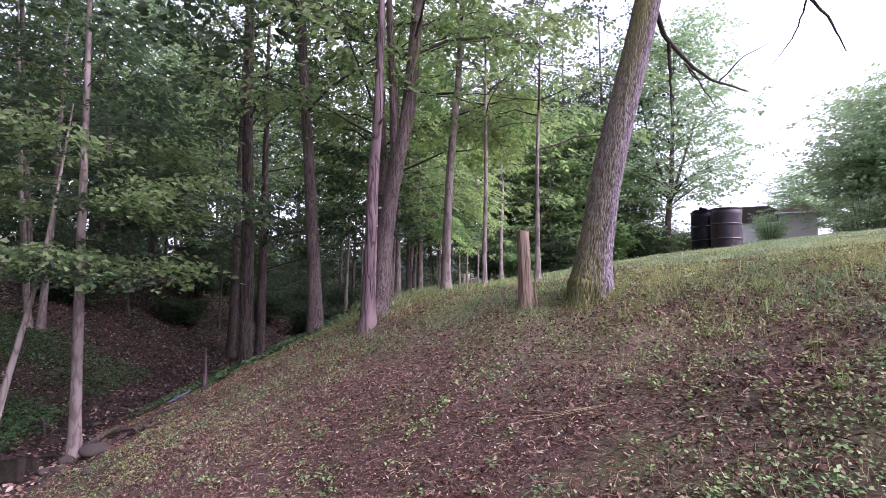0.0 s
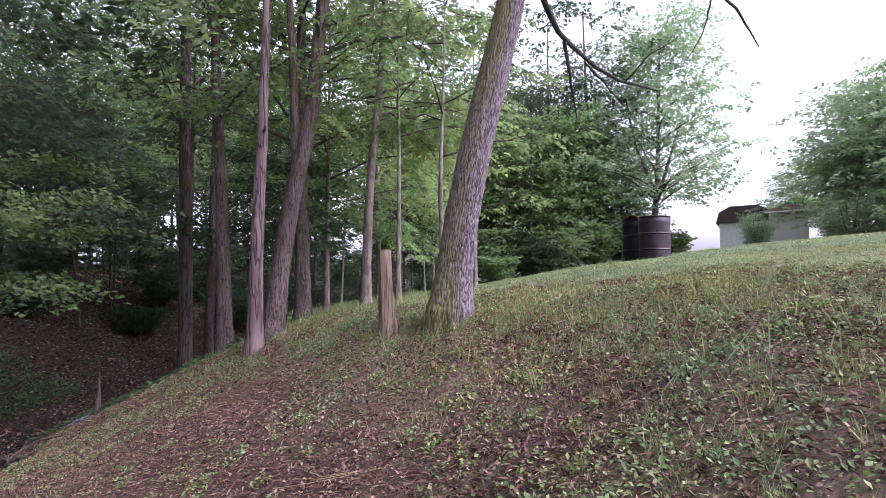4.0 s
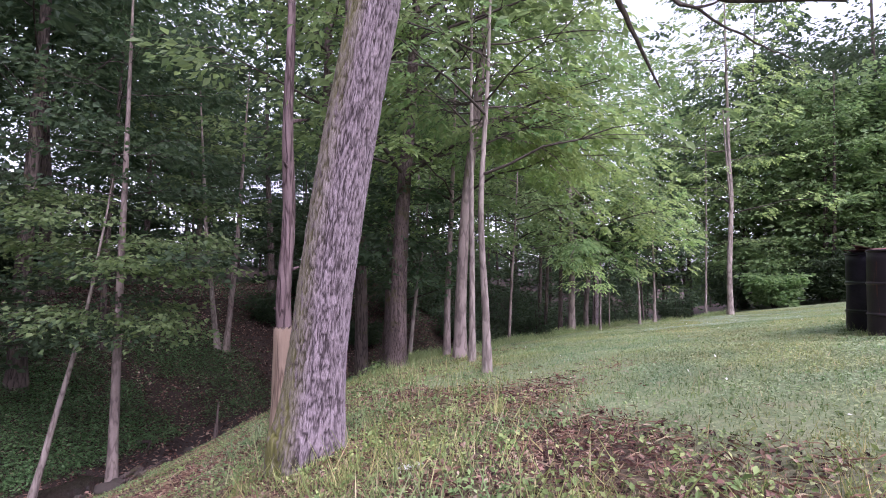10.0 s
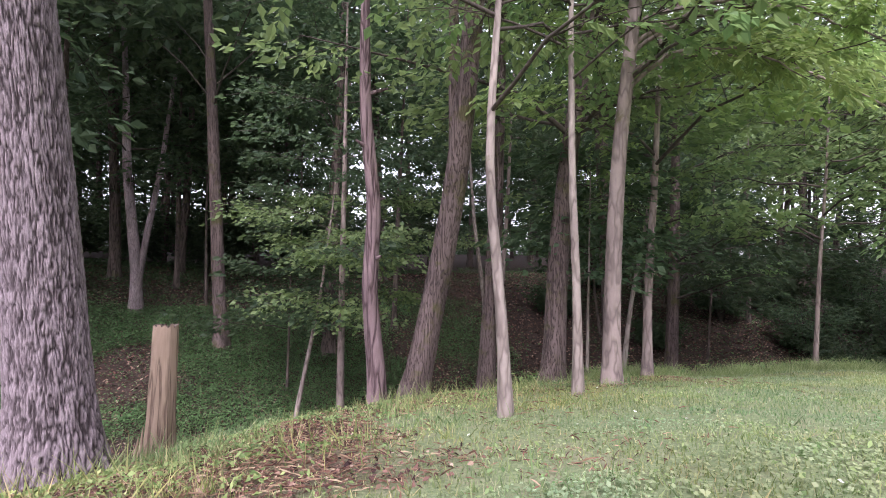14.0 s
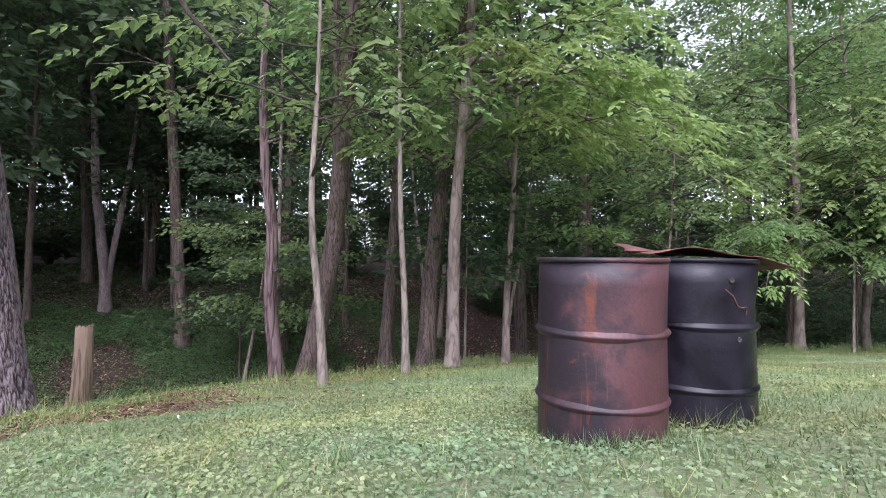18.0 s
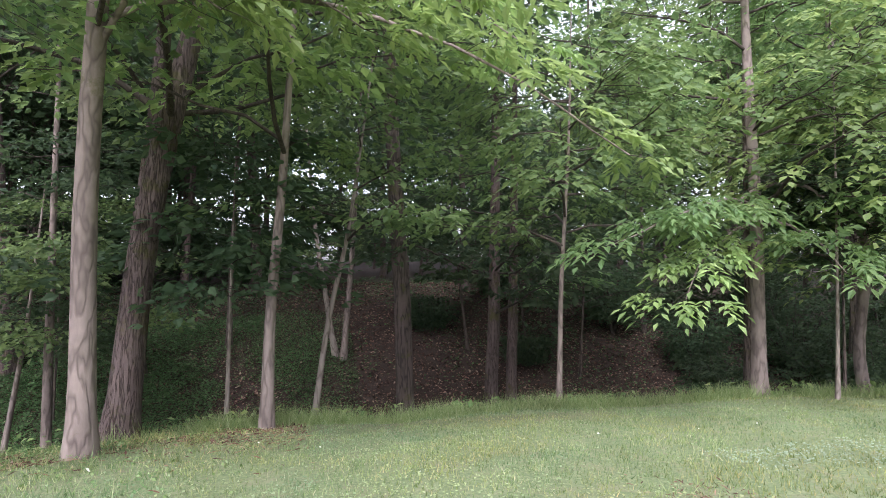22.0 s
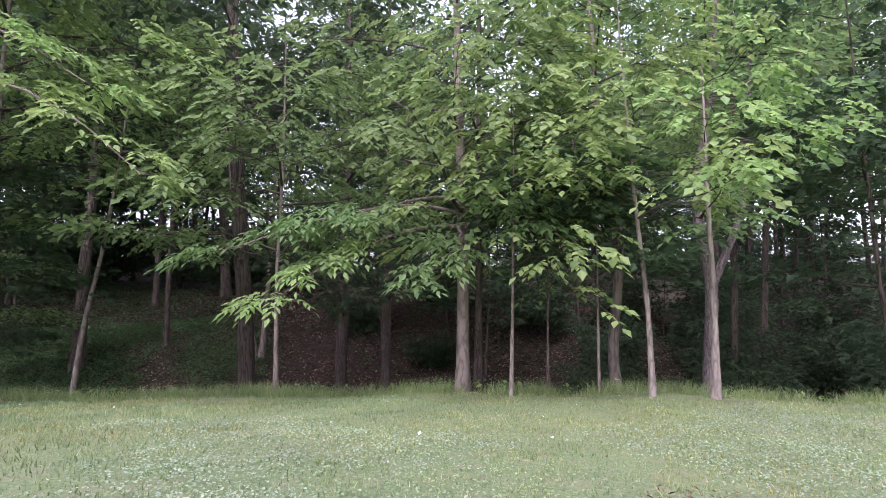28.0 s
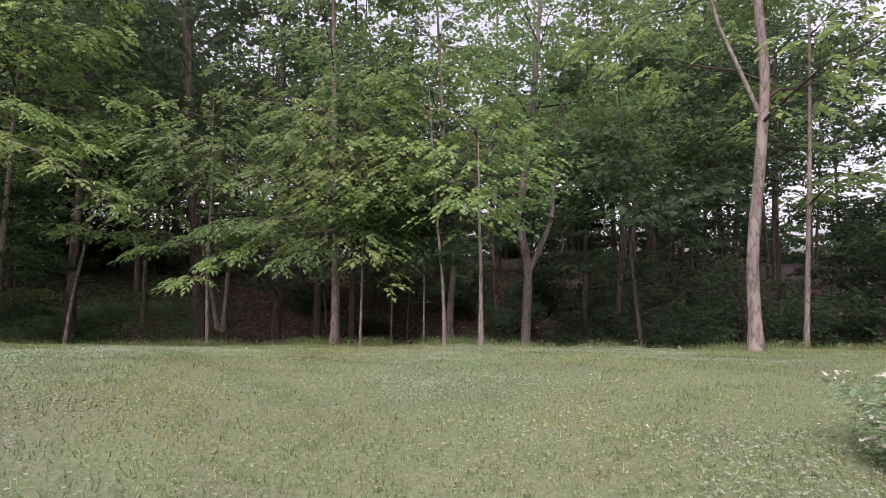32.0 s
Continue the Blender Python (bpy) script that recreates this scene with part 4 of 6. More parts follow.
for k, (x, y, h, w) in enumerate([(5.2, 34.6, 2.2, 3.0), (7.6, 35.9, 2.8, 3.6), (9.8, 36.9, 3.2, 4.0), (12.2, 38.0, 3.0, 4.2), (14.4, 38.9, 3.6, 4.4), (16.4, 39.8, 3.0, 4.0), (18.6, 40.2, 2.6, 3.6)]):
    shrub("hedge_shrub", "dense dark green shrub along the far edge of the lawn", (x, y), h, w, 210 + k, (LEAF_MID, LEAF_DEEP_SHADE, LEAF_BLUE)[k % 3], 14, 20, 20, 0.2, 0.32, group="far hedge")
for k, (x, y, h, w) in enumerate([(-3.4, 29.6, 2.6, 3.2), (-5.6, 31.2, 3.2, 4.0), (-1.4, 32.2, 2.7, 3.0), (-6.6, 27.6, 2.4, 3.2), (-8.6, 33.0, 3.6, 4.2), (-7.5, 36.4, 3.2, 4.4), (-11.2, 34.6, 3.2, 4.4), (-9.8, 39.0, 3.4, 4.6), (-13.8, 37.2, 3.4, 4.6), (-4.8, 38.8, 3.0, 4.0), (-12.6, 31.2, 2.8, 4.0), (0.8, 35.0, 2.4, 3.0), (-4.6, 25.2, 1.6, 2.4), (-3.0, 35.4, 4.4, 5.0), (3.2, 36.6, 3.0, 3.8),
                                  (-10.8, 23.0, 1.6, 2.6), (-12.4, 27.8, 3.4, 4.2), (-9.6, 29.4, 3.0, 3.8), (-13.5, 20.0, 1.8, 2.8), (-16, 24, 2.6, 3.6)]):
    shrub("woodland_shrub", "leafy shrub in the shade beside the creek", (x, y), h, w, 230 + k, LEAF_DEEP_SHADE, 13, 18, 20, 0.08 + 0.018 * h, 0.33, group="creek shrubs")

# ---- far woods that close the view ----
frng = np.random.default_rng(33)
ang_ = frng.uniform(0.6, 4.3, 3400)
rad_ = frng.uniform(50, 66, 3400)
fx, fy = -4 + rad_ * np.cos(ang_ + 0.9), 22 + rad_ * np.sin(ang_ + 0.9)
fz = land(fx, fy)[0] + np.where(fy < 24, 12, 4.5) * frng.uniform(0, 1, 3400) ** 1.7
fd = np.stack([np.cos(ang_ * 37), np.sin(ang_ * 37), frng.uniform(-0.3, 0.6, 3400)], 1)
fv, ff = leaf_sprays(frng, np.stack([fx, fy, fz], 1), fd, frng.uniform(1.2, 2.6, 3400), 14, 0.7, 0.36, spread=0.8, tilt=0.8)
tagged(put("far_woods", mesh_of("far_woods", fv, ff, False), LEAF_DEEP_SHADE), "distant leafy woods closing the view behind the trunks", "woods", kind="stuff")

# leaf layer added high over the woods and creek, mostly unseen, to darken them
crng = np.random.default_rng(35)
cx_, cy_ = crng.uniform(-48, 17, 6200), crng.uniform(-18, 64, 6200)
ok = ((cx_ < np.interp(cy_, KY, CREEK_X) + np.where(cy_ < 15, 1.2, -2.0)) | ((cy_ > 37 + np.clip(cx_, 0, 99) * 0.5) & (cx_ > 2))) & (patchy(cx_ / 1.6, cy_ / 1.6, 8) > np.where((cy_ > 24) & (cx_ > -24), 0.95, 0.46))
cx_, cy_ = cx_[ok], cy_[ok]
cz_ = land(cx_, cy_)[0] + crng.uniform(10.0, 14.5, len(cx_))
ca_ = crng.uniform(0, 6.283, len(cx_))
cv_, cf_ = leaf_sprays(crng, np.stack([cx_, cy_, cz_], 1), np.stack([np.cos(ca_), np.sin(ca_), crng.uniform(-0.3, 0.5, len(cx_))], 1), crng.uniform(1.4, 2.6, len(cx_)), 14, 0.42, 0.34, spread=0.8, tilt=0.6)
tagged(put("canopy", mesh_of("canopy", cv_, cf_, False), LEAF_DEEP_SHADE), "high, mostly unseen leaf layer added to shade the woods", "canopy", kind="stuff")

# ---- garden trees past the lawn ----
GARDEN = tree("garden_tree", "broad leafy tree standing in the open garden", (28.0, 32.6), [(0, 0, 0), (0.1, 0.1, 3)], 11, 0.4, BARK_DARK, 95,
              woods_spec(1.4, 3.7, 38, 17, 24, 0.27, rise=0.6, spray_len=(0.9, 1.7), loose=1.8, puff=0.7, top_scale=0.5), LEAF_BLUE, sides=12, group="garden trees", bulk=True)
for k, (x, y, s, a) in enumerate([(29.5, 29.0, 1.0, 1.0), (26.0, 22.0, 0.8, 2.2), (31.5, 37.0, 1.15, 0.4), (46, 66, 1.0, 3.0)]):
    g = copy_thing(GARDEN, Matrix.Translation((x, y, height(x, y))) @ Matrix.Rotation(a, 4, "Z") @ Matrix.Diagonal((s * 1.15, s * 1.15, s * 0.85, 1)))
THICKET = tree("thicket_tree", "dense dark tree leafy to the ground past the lawn", (7.4, 38.4), [(0, 0, 0), (0.1, -0.1, 3)], 10, 0.3, BARK_FAR, 97,
               woods_spec(0.8, 3.6, 36, 16, 22, 0.27, rise=0.7, spray_len=(0.9, 1.7), loose=2.0, puff=0.8, top_scale=0.6, twigs=0.1), LEAF_MID, sides=10, group="thicket", bulk=True)
for k, (x, y, s, a) in enumerate([(3.6, 39.2, 0.95, 1.3), (10.6, 39.6, 1.05, 2.1), (13.6, 41.4, 0.9, 0.4), (16.4, 43.6, 0.7, 3.3), (5.6, 43.0, 1.2, 5.1), (9.4, 44.4, 1.1, 4.0), (12.8, 46.5, 0.9, 1.9)]):
    copy_thing(THICKET, Matrix.Translation((x, y, height(x, y))) @ Matrix.Rotation(a, 4, "Z") @ Matrix.Diagonal((s, s, s, 1)))
tree("tall_tree", "tall open-crowned tree against the white sky", (17.0, 39.2), [(0, 0, 0), (0.1, 0.1, 3), (0.5, 0.2, 6)], 17, 0.5, BARK_DARK, 90,
     woods_spec(4.0, 5.0, 44, 20, 24, 0.28, rise=0.8, spray_len=(0.9, 1.8), loose=2.2, thick=0.5, puff=1.1, twigs=0.2), LEAF_BLUE, sides=16,
     more=[([(0.2, 0.1, 4.0), (1.4, 0.3, 7.5), (2.6, 0.4, 11)], 0.3, 0.12), ([(0.3, 0.1, 5.0), (-1.2, -0.2, 8.5), (-1.8, -0.2, 12)], 0.26, 0.1)])

# bare limbs of the oak over the slope
oak_z = height(2.5, 7.82)


def bare_limb(points, r0, r1, parent, foot):
    p = np.array(points, float) - np.array(foot)
    t = np.linspace(0, 1, len(p))
    u = np.linspace(0, 1, 4 * len(p))
    pts = np.stack([np.interp(u, t, p[:, i]) for i in range(3)], 1)
    for i in range(3):
        pts[1:-1, i] = np.convolve(pts[:, i], [0.25, 0.5, 0.25], mode="valid")
    pts[1:-1] += np.random.default_rng(int(r0 * 1e4)).normal(0, 0.006, (len(pts) - 2, 3))
    put("bare_limb", mesh_of("bare_limb", *tube(pts, np.linspace(r0, r1, len(pts)), 7)), TWIG, parent, "bare dark limb")


foot = (2.4, 7.74, oak_z + 0.1)
bare_limb([(3.48, 7.7, 6.4), (3.6, 8.6, 6.1), (4.1, 9.2, 5.45), (4.9, 9.6, 5.0), (5.82, 9.97, 4.89)], 0.06, 0.015, oak, foot)
bare_limb([(4.15, 9.2, 5.4), (4.3, 9.5, 4.95), (4.48, 9.9, 4.45)], 0.035, 0.008, oak, foot)
bare_limb([(4.5, 9.4, 5.15), (4.8, 9.5, 4.9), (5.1, 9.9, 5.1)], 0.02, 0.006, oak, foot)
bare_limb([(3.55, 7.7, 7.0), (4.6, 8.4, 6.9), (6.0, 8.9, 6.2), (6.6, 9.0, 5.7), (6.97, 9.17, 5.24)], 0.05, 0.008, oak, foot)
bare_limb([(6.1, 8.9, 6.15), (6.8, 8.6, 5.8), (7.6, 8.4, 5.75)], 0.025, 0.006, oak, foot)
bare_limb([(3.6, 7.7, 7.4), (5.4, 7.4, 6.6), (6.8, 7.0, 5.6), (7.6, 7.2, 5.5)], 0.045, 0.006, oak, foot)
for k, (a, b_, c) in enumerate([((4.6, 9.5, 5.1), (5.2, 9.9, 4.7), (5.5, 10.3, 4.6)), ((6.2, 8.9, 6.0), (6.3, 9.4, 5.6), (6.2, 9.8, 5.3)), ((5.2, 9.7, 4.95), (5.5, 9.5, 5.3), (5.9, 9.4, 5.5))]):
    bare_limb([a, b_, c], 0.014 + 0.001 * k, 0.004, oak, foot)

for k, (z_, a_, l_) in enumerate([(2.1, 0.6, 0.1), (2.9, 2.3, 0.14), (3.6, -1.0, 0.12), (4.3, 1.4, 0.2), (1.5, -2.4, 0.07)]):
    off = np.array([np.interp(z_, [0, 1, 2, 3, 4, 5], c_) for c_ in ((0, 0.03, 0.08, 0.12, 0.23, 0.25), (0, -0.04, -0.13, -0.11, -0.26, -0.28))])
    c0 = np.array([off[0], off[1], z_])
    d0 = np.array([np.cos(a_), np.sin(a_), 0.35])
    put("branch_stub", mesh_of("branch_stub", *tube(np.array([c0 + d0 * 0.06, c0 + d0 * (0.09 + l_ * 0.5), c0 + d0 * (0.1 + l_)]), [0.032, 0.024, 0.012], 8)), BARK_SNAG, snag, "short broken branch stub")
# ---- log post ----
WOOD_POST = bark("weathered_log", (0.36, 0.275, 0.205), (0.19, 0.135, 0.1), 26, 0.04, 0.0, 0.008, 0.6)
WOOD_END = bark("log_end", (0.24, 0.18, 0.15), (0.09, 0.065, 0.055), 40, 1.0, 0.0, 0.01, 0.6)
post = tagged(new("log_post"), "upright weathered log post with split pinkish wood", "post")
post.location = (1.74, 8.2, height(1.74, 8.2))
zz = np.linspace(-0.25, 1.03, 36)
pr = 0.094 - 0.008 * zz + 0.03 * np.exp(-np.clip(zz, 0, 2) / 0.22)
prng = np.random.default_rng(5)


def post_wave(ang, z):
    w = 1 + 0.05 * np.cos(ang * 2 + 0.5) + 0.035 * np.sin(ang * 7 + 3 * z) + 0.03 * np.sin(ang * 13 - 5 * z) * np.sin(z * 9)
    gouge = -0.22 * np.exp(-((np.mod(ang - 5.2, 6.283) - 0.6) / 0.35) ** 2) * np.exp(-((z - 0.18) / 0.2) ** 2)
    return w + gouge


v, f = tube(np.stack([-0.035 * zz, 0.02 * zz, zz], 1), pr, 40, post_wave)
rim = np.arange(35 * 40, 36 * 40)
v[rim, 2] += 0.012 * np.sin(np.arange(40) * 1.7) + 0.02 * (np.arange(40) % 7 == 0)
put("log", mesh_of("log", v, f), WOOD_POST, post)
inner = v[rim] * np.array([0.8, 0.8, 1]) + np.array([-0.009, 0.005, 0.0])
deep = inner * np.array([0.85, 0.85, 1]) + np.array([0, 0, -0.07])
deep[:, 2] = 0.95
cv = np.concatenate([v[rim], inner, deep, [[-0.034, 0.02, 0.94]]])
k = np.arange(40)
cf = np.concatenate([np.stack([k, (k + 1) % 40, 40 + (k + 1) % 40, 40 + k], 1), np.stack([40 + k, 40 + (k + 1) % 40, 80 + (k + 1) % 40, 80 + k], 1), np.stack([80 + k, 80 + (k + 1) % 40, np.full(40, 120), np.full(40, 120)], 1)])
put("hollow_top", mesh_of("hollow_top", cv, cf[:80]), WOOD_END, post, "rotted hollow top of the log")
put("rotten_core", mesh_of("rotten_core", cv, cf[80:, :3]), WOOD_END, post, "dark rotted core")
for a, h, r in ((5.6, 0.3, 0.02), (0.4, 0.18, 0.025), (1.2, 0.13, 0.02), (4.9, 0.2, 0.018)):
    c = np.array([np.cos(a) * 0.15, np.sin(a) * 0.15, 0])
    put("splinter", mesh_of("splinter", *tube(np.array([c * 1.25 + [0, 0, -0.1], c + [0, 0, h * 0.5], c * 0.9 + [0, 0, h]]), [r, r * 0.8, 0.003], 5)), WOOD_POST, post)

# ---- burn barrels ----
def barrel_paint(name, base, second, rust, streak, rough, spots, worn=None):
    m, N, L, b = material(name, rough)
    v = coords(N, L)
    big = noise_node(N, L, v, 4.2, 6, 0.6, 0.8)
    tall_v = coords(N, L, scale=(1, 1, 0.12))
    run = noise_node(N, L, tall_v, 13, 6, 0.65, 0.4)
    fine = noise_node(N, L, v, 60, 6, 0.7)
    share = big
    if worn is not None:
        dot = N.new("ShaderNodeVectorMath")
        dot.operation = "DOT_PRODUCT"
        dot.inputs[1].default_value = (math.cos(worn) * 0.7, math.sin(worn) * 0.7, 0)
        L.new(v, dot.inputs[0])
        share = maths(N, L, "SUBTRACT", maths(N, L, "ADD", big, 0.08), dot.outputs["Value"])
    col = blend(N, L, ramp(N, L, share, [(0.42, (0, 0, 0)), (0.6, (1, 1, 1))]), base, second)
    col = blend(N, L, ramp(N, L, run, [(streak, (0, 0, 0)), (streak + 0.1, (1, 1, 1))]), col, rust)
    col = blend(N, L, ramp(N, L, noise_node(N, L, v, 9, 8, 0.75), [(spots, (0, 0, 0)), (spots + 0.05, (0.85, 0.85, 0.85))]), col, rust)
    col = blend(N, L, 1.0, col, ramp(N, L, fine, [(0.3, (0.78, 0.78, 0.78)), (0.7, (1.2, 1.2, 1.2))]), "MULTIPLY")
    L.new(col, b.inputs["Base Color"])
    L.new(maths(N, L, "ADD", maths(N, L, "MULTIPLY", big, 0.3), rough - 0.1), b.inputs["Roughness"])
    b.inputs["Metallic"].default_value = 0.15
    b.inputs["Specular IOR Level"].default_value = 0.5
    bump(N, L, b, maths(N, L, "ADD", fine, maths(N, L, "MULTIPLY", big, 2.0)), 0.25, 0.006)
    return m


RUST = barrel_paint("rusted_steel", (0.09, 0.038, 0.043), (0.024, 0.016, 0.023), (0.14, 0.042, 0.024), 0.6, 0.44, 0.64, radians(-5))
BLACK = barrel_paint("black_steel", (0.006, 0.005, 0.009), (0.018, 0.015, 0.023), (0.1, 0.058, 0.032), 0.68, 0.3, 0.69)
for n_ in BLACK.node_tree.nodes:
    if n_.type == "BSDF_PRINCIPLED":
        n_.inputs["Metallic"].default_value, n_.inputs["Specular IOR Level"].default_value = 0.0, 0.28
ASH = material("ash", 1.0)[0]
ASH.node_tree.nodes["Principled BSDF"].inputs["Base Color"].default_value = (0.05, 0.045, 0.042, 1)


def lathe(profile, sides=72, dent=None):
    ang = np.linspace(0, 2 * np.pi, sides, endpoint=False)
    p = np.array(profile, float)
    r = p[:, 0:1] * np.ones((1, sides))
    if dent is not None:
        r = r + dent(ang[None, :], p[:, 1:2])
    v = np.stack([r * np.cos(ang), r * np.sin(ang), p[:, 1:2] * np.ones((1, sides))], -1).reshape(-1, 3)
    i, j = np.meshgrid(np.arange(len(p) - 1), np.arange(sides), indexing="ij")
    kk = (j + 1) % sides
    return v, np.stack([i * sides + j, i * sides + kk, (i + 1) * sides + kk, (i + 1) * sides + j], -1).reshape(-1, 4)


def drum(label, at, paint, seed, turn):
    root = tagged(new("burn_barrel"), label, "barrel", "burn barrels")
    x, y = at
    root.matrix_basis = pose(x, y, height(x, y) - 0.05, 1.2 * (seed % 2) - 0.4, 0.6, turn)
    s = np.random.default_rng(seed).uniform(0, 6.28, 6)

    def dent(a, z):
        return 0.0035 * np.sin(2 * a + s[0]) * np.sin(3.2 * z + s[1]) + 0.003 * np.sin(5 * a + s[2]) * np.sin(9 * z + s[3]) - 0.012 * np.exp(-((np.mod(a - s[4], 6.283) - 3.1) / 0.35) ** 2 - ((z - 0.62) / 0.09) ** 2)

    def band(z0, z1):
        out = [(0.288, z) for z in np.linspace(z0, z1, 9)]
        back = [(0.283, z) for z in np.linspace(z1, z0, 5)]
        return out + back

    put("shell", mesh_of("shell", *lathe(band(0.012, 0.868), 72, dent)), paint, root)
    put("base_seam", mesh_of("base_seam", *lathe([(0.0, 0.02), (0.28, 0.02), (0.284, 0.0), (0.292, 0.0), (0.295, 0.008), (0.2925, 0.022), (0.286, 0.026)])), paint, root)
    put("rim", mesh_of("rim", *lathe([(0.279, 0.872), (0.281, 0.866), (0.291, 0.862), (0.297, 0.868), (0.298, 0.877), (0.293, 0.884), (0.284, 0.884), (0.279, 0.878), (0.279, 0.872)])), paint, root)
    for z in (0.25, 0.553):
        put("rolling_hoop", mesh_of("rolling_hoop", *lathe([(0.2865, z - 0.022), (0.291, z - 0.014), (0.299, z - 0.005), (0.3005, z), (0.299, z + 0.005), (0.291, z + 0.014), (0.2865, z + 0.022)], 72)), paint, root)
    put("ash_fill", mesh_of("ash_fill", *lathe([(0.281, 0.42), (0.2, 0.44), (0.1, 0.47), (0.001, 0.46)], 40, lambda a, z: 0.0 * a)), ASH, root, "grey ash and cinders")
    return root


drum_rust = drum("rusty brown steel burn barrel standing on the lawn", (6.44, 11.78), RUST, 1, 40)
drum_black = drum("scorched black steel burn barrel heaped with scrap metal", (6.33, 12.42), BLACK, 2, 10)
wire = put("wire_hook", mesh_of("wire_hook", *tube(np.array([(0.283, -0.17, 0.74), (0.296, -0.13, 0.71), (0.3, -0.1, 0.66), (0.301, -0.07, 0.652), (0.298, -0.03, 0.655), (0.298, -0.03, 0.62)]), [0.005] * 6, 6)), RUST, drum_black, "rusty bent wire hook")
for a, z in ((-0.2, 0.5), (0.12, 0.17), (-0.35, 0.78), (0.3, 0.35)):
    hole = lathe([(0.001, 0.0), (0.008, 0.0), (0.013, 0.003), (0.014, 0.0), (0.012, -0.004)], 9)
    hv = hole[0][:, [2, 0, 1]] + np.array([0.2895, 0, 0])
    c, s_ = np.cos(a), np.sin(a)
    hv = np.stack([hv[:, 0] * c - hv[:, 1] * s_, hv[:, 0] * s_ + hv[:, 1] * c, hv[:, 2] + z], 1)
    put("bullet_dent", mesh_of("bullet_dent", hv, hole[1]), ASH, drum_black, "small punched hole with a bright torn edge")


def scrap_sheet(label, at, fn, nu=14, nv=8):
    """A bent sheet of scrap steel, 3 mm thick: fn(u, v) gives its place."""
    u, w = np.meshgrid(np.linspace(0, 1, nu), np.linspace(0, 1, nv), indexing="ij")
    p = np.stack(fn(u, w), -1).reshape(-1, 3)
    v = np.concatenate([p, p + [0, 0, 0.003]])
    i, j = np.meshgrid(np.arange(nu - 1), np.arange(nv - 1), indexing="ij")
    q = np.stack([i * nv + j, (i + 1) * nv + j, (i + 1) * nv + j + 1, i * nv + j + 1], -1).reshape(-1, 4)
    edge = [*(np.arange(nu) * nv), *((nu - 1) * nv + np.arange(1, nv)), *(np.arange(nu - 2, -1, -1) * nv + nv - 1), *np.arange(nv - 2, 0, -1)]
    e = np.array(edge)
    e2 = np.roll(e, -1)
    side = np.stack([e, e2, e2 + nu * nv, e + nu * nv], 1)
    ob = tagged(put("scrap_sheet", mesh_of("scrap_sheet", v, np.concatenate([q[:, ::-1], q + nu * nv, side])), SCRAP), label, "scrap metal", "scrap in the barrel")
    ob.matrix_basis = at
    return ob


SCRAP = barrel_paint("scrap_rust", (0.15, 0.058, 0.048), (0.09, 0.042, 0.04), (0.22, 0.085, 0.05), 0.55, 0.7, 0.6)
top_z = height(6.33, 12.42) + 0.832
lay = pose(6.33, 12.42, top_z, 0, 0, 71)
scrap_sheet("crumpled rusty sheet steel lying over the black barrel", lay,
            lambda u, w: (-0.3 + 0.69 * u, -0.2 + 0.42 * w + 0.03 * np.sin(5 * u), 0.018 + 0.01 * np.sin(6 * u + 2 * w) + 0.028 * np.exp(-((u - 0.35) / 0.2) ** 2) - 0.1 * np.clip(u - 0.78, 0, 1) / 0.22 * (0.6 + 0.4 * w)))
scrap_sheet("rusty torn steel flap standing up from the barrel", lay,
            lambda u, w: (-0.36 + 0.3 * u + 0.02 * np.sin(4 * w), -0.02 + 0.16 * w, 0.025 + (0.06 * (1 - u) ** 1.1 + 0.012 * np.sin(5 * u)) * (0.25 + 0.75 * w)), 12, 7)

# ---- house past the lawn ----
def brick_material():
    m, N, L, b = material("pink_brick", 0.9)
    br = N.new("ShaderNodeTexBrick")
    br.inputs["Scale"].default_value = 4.2
    br.inputs["Color1"].default_value, br.inputs["Color2"].default_value, br.inputs["Mortar"].default_value = (0.5, 0.34, 0.32, 1), (0.42, 0.28, 0.27, 1), (0.6, 0.56, 0.54, 1)
    L.new(coords(N, L, "Generated", (8, 8, 3)), br.inputs["Vector"])
    L.new(br.outputs["Color"], b.inputs["Base Color"])
    return m


def plain(name, col, rough=0.8, scale=6.0):
    m, N, L, b = material(name, rough)
    n = noise_node(N, L, coords(N, L), scale, 6, 0.65)
    L.new(ramp(N, L, n, [(0.3, tuple(c * 0.8 for c in col)), (0.7, tuple(min(c * 1.15, 1) for c in col))]), b.inputs["Base Color"])
    bump(N, L, b, n, 0.2, 0.01)
    return m


def box(x0, x1, y0, y1, z0, z1, bev=0.01):
    bm = bmesh.new()
    bmesh.ops.create_cube(bm, size=1.0, matrix=Matrix.Translation(((x0 + x1) / 2, (y0 + y1) / 2, (z0 + z1) / 2)) @ Matrix.Diagonal((x1 - x0, y1 - y0, z1 - z0, 1)))
    bmesh.ops.bevel(bm, geom=bm.edges[:], offset=bev, segments=1, affect="EDGES")
    return from_bm("box", bm, False)


def prism(points, y0, y1):
    """A solid between two like outlines in the x-z plane."""
    n = len(points)
    bm = bmesh.new()
    a = [bm.verts.new((x, y0, z)) for x, z in points]
    b_ = [bm.verts.new((x, y1, z)) for x, z in points]
    bm.faces.new(a)
    bm.faces.new(b_[::-1])
    for i in range(n):
        bm.faces.new((a[i], b_[i], b_[(i + 1) % n], a[(i + 1) % n]))
    bmesh.ops.recalc_face_normals(bm, faces=bm.faces[:])
    return from_bm("prism", bm, False)


BRICK, WHITE, SHINGLE, TRIM = brick_material(), plain("white_panel", (0.75, 0.74, 0.76)), plain("dark_shingle", (0.075, 0.06, 0.058), 0.95, 22), plain("red_shingle", (0.33, 0.2, 0.19), 0.95, 22)
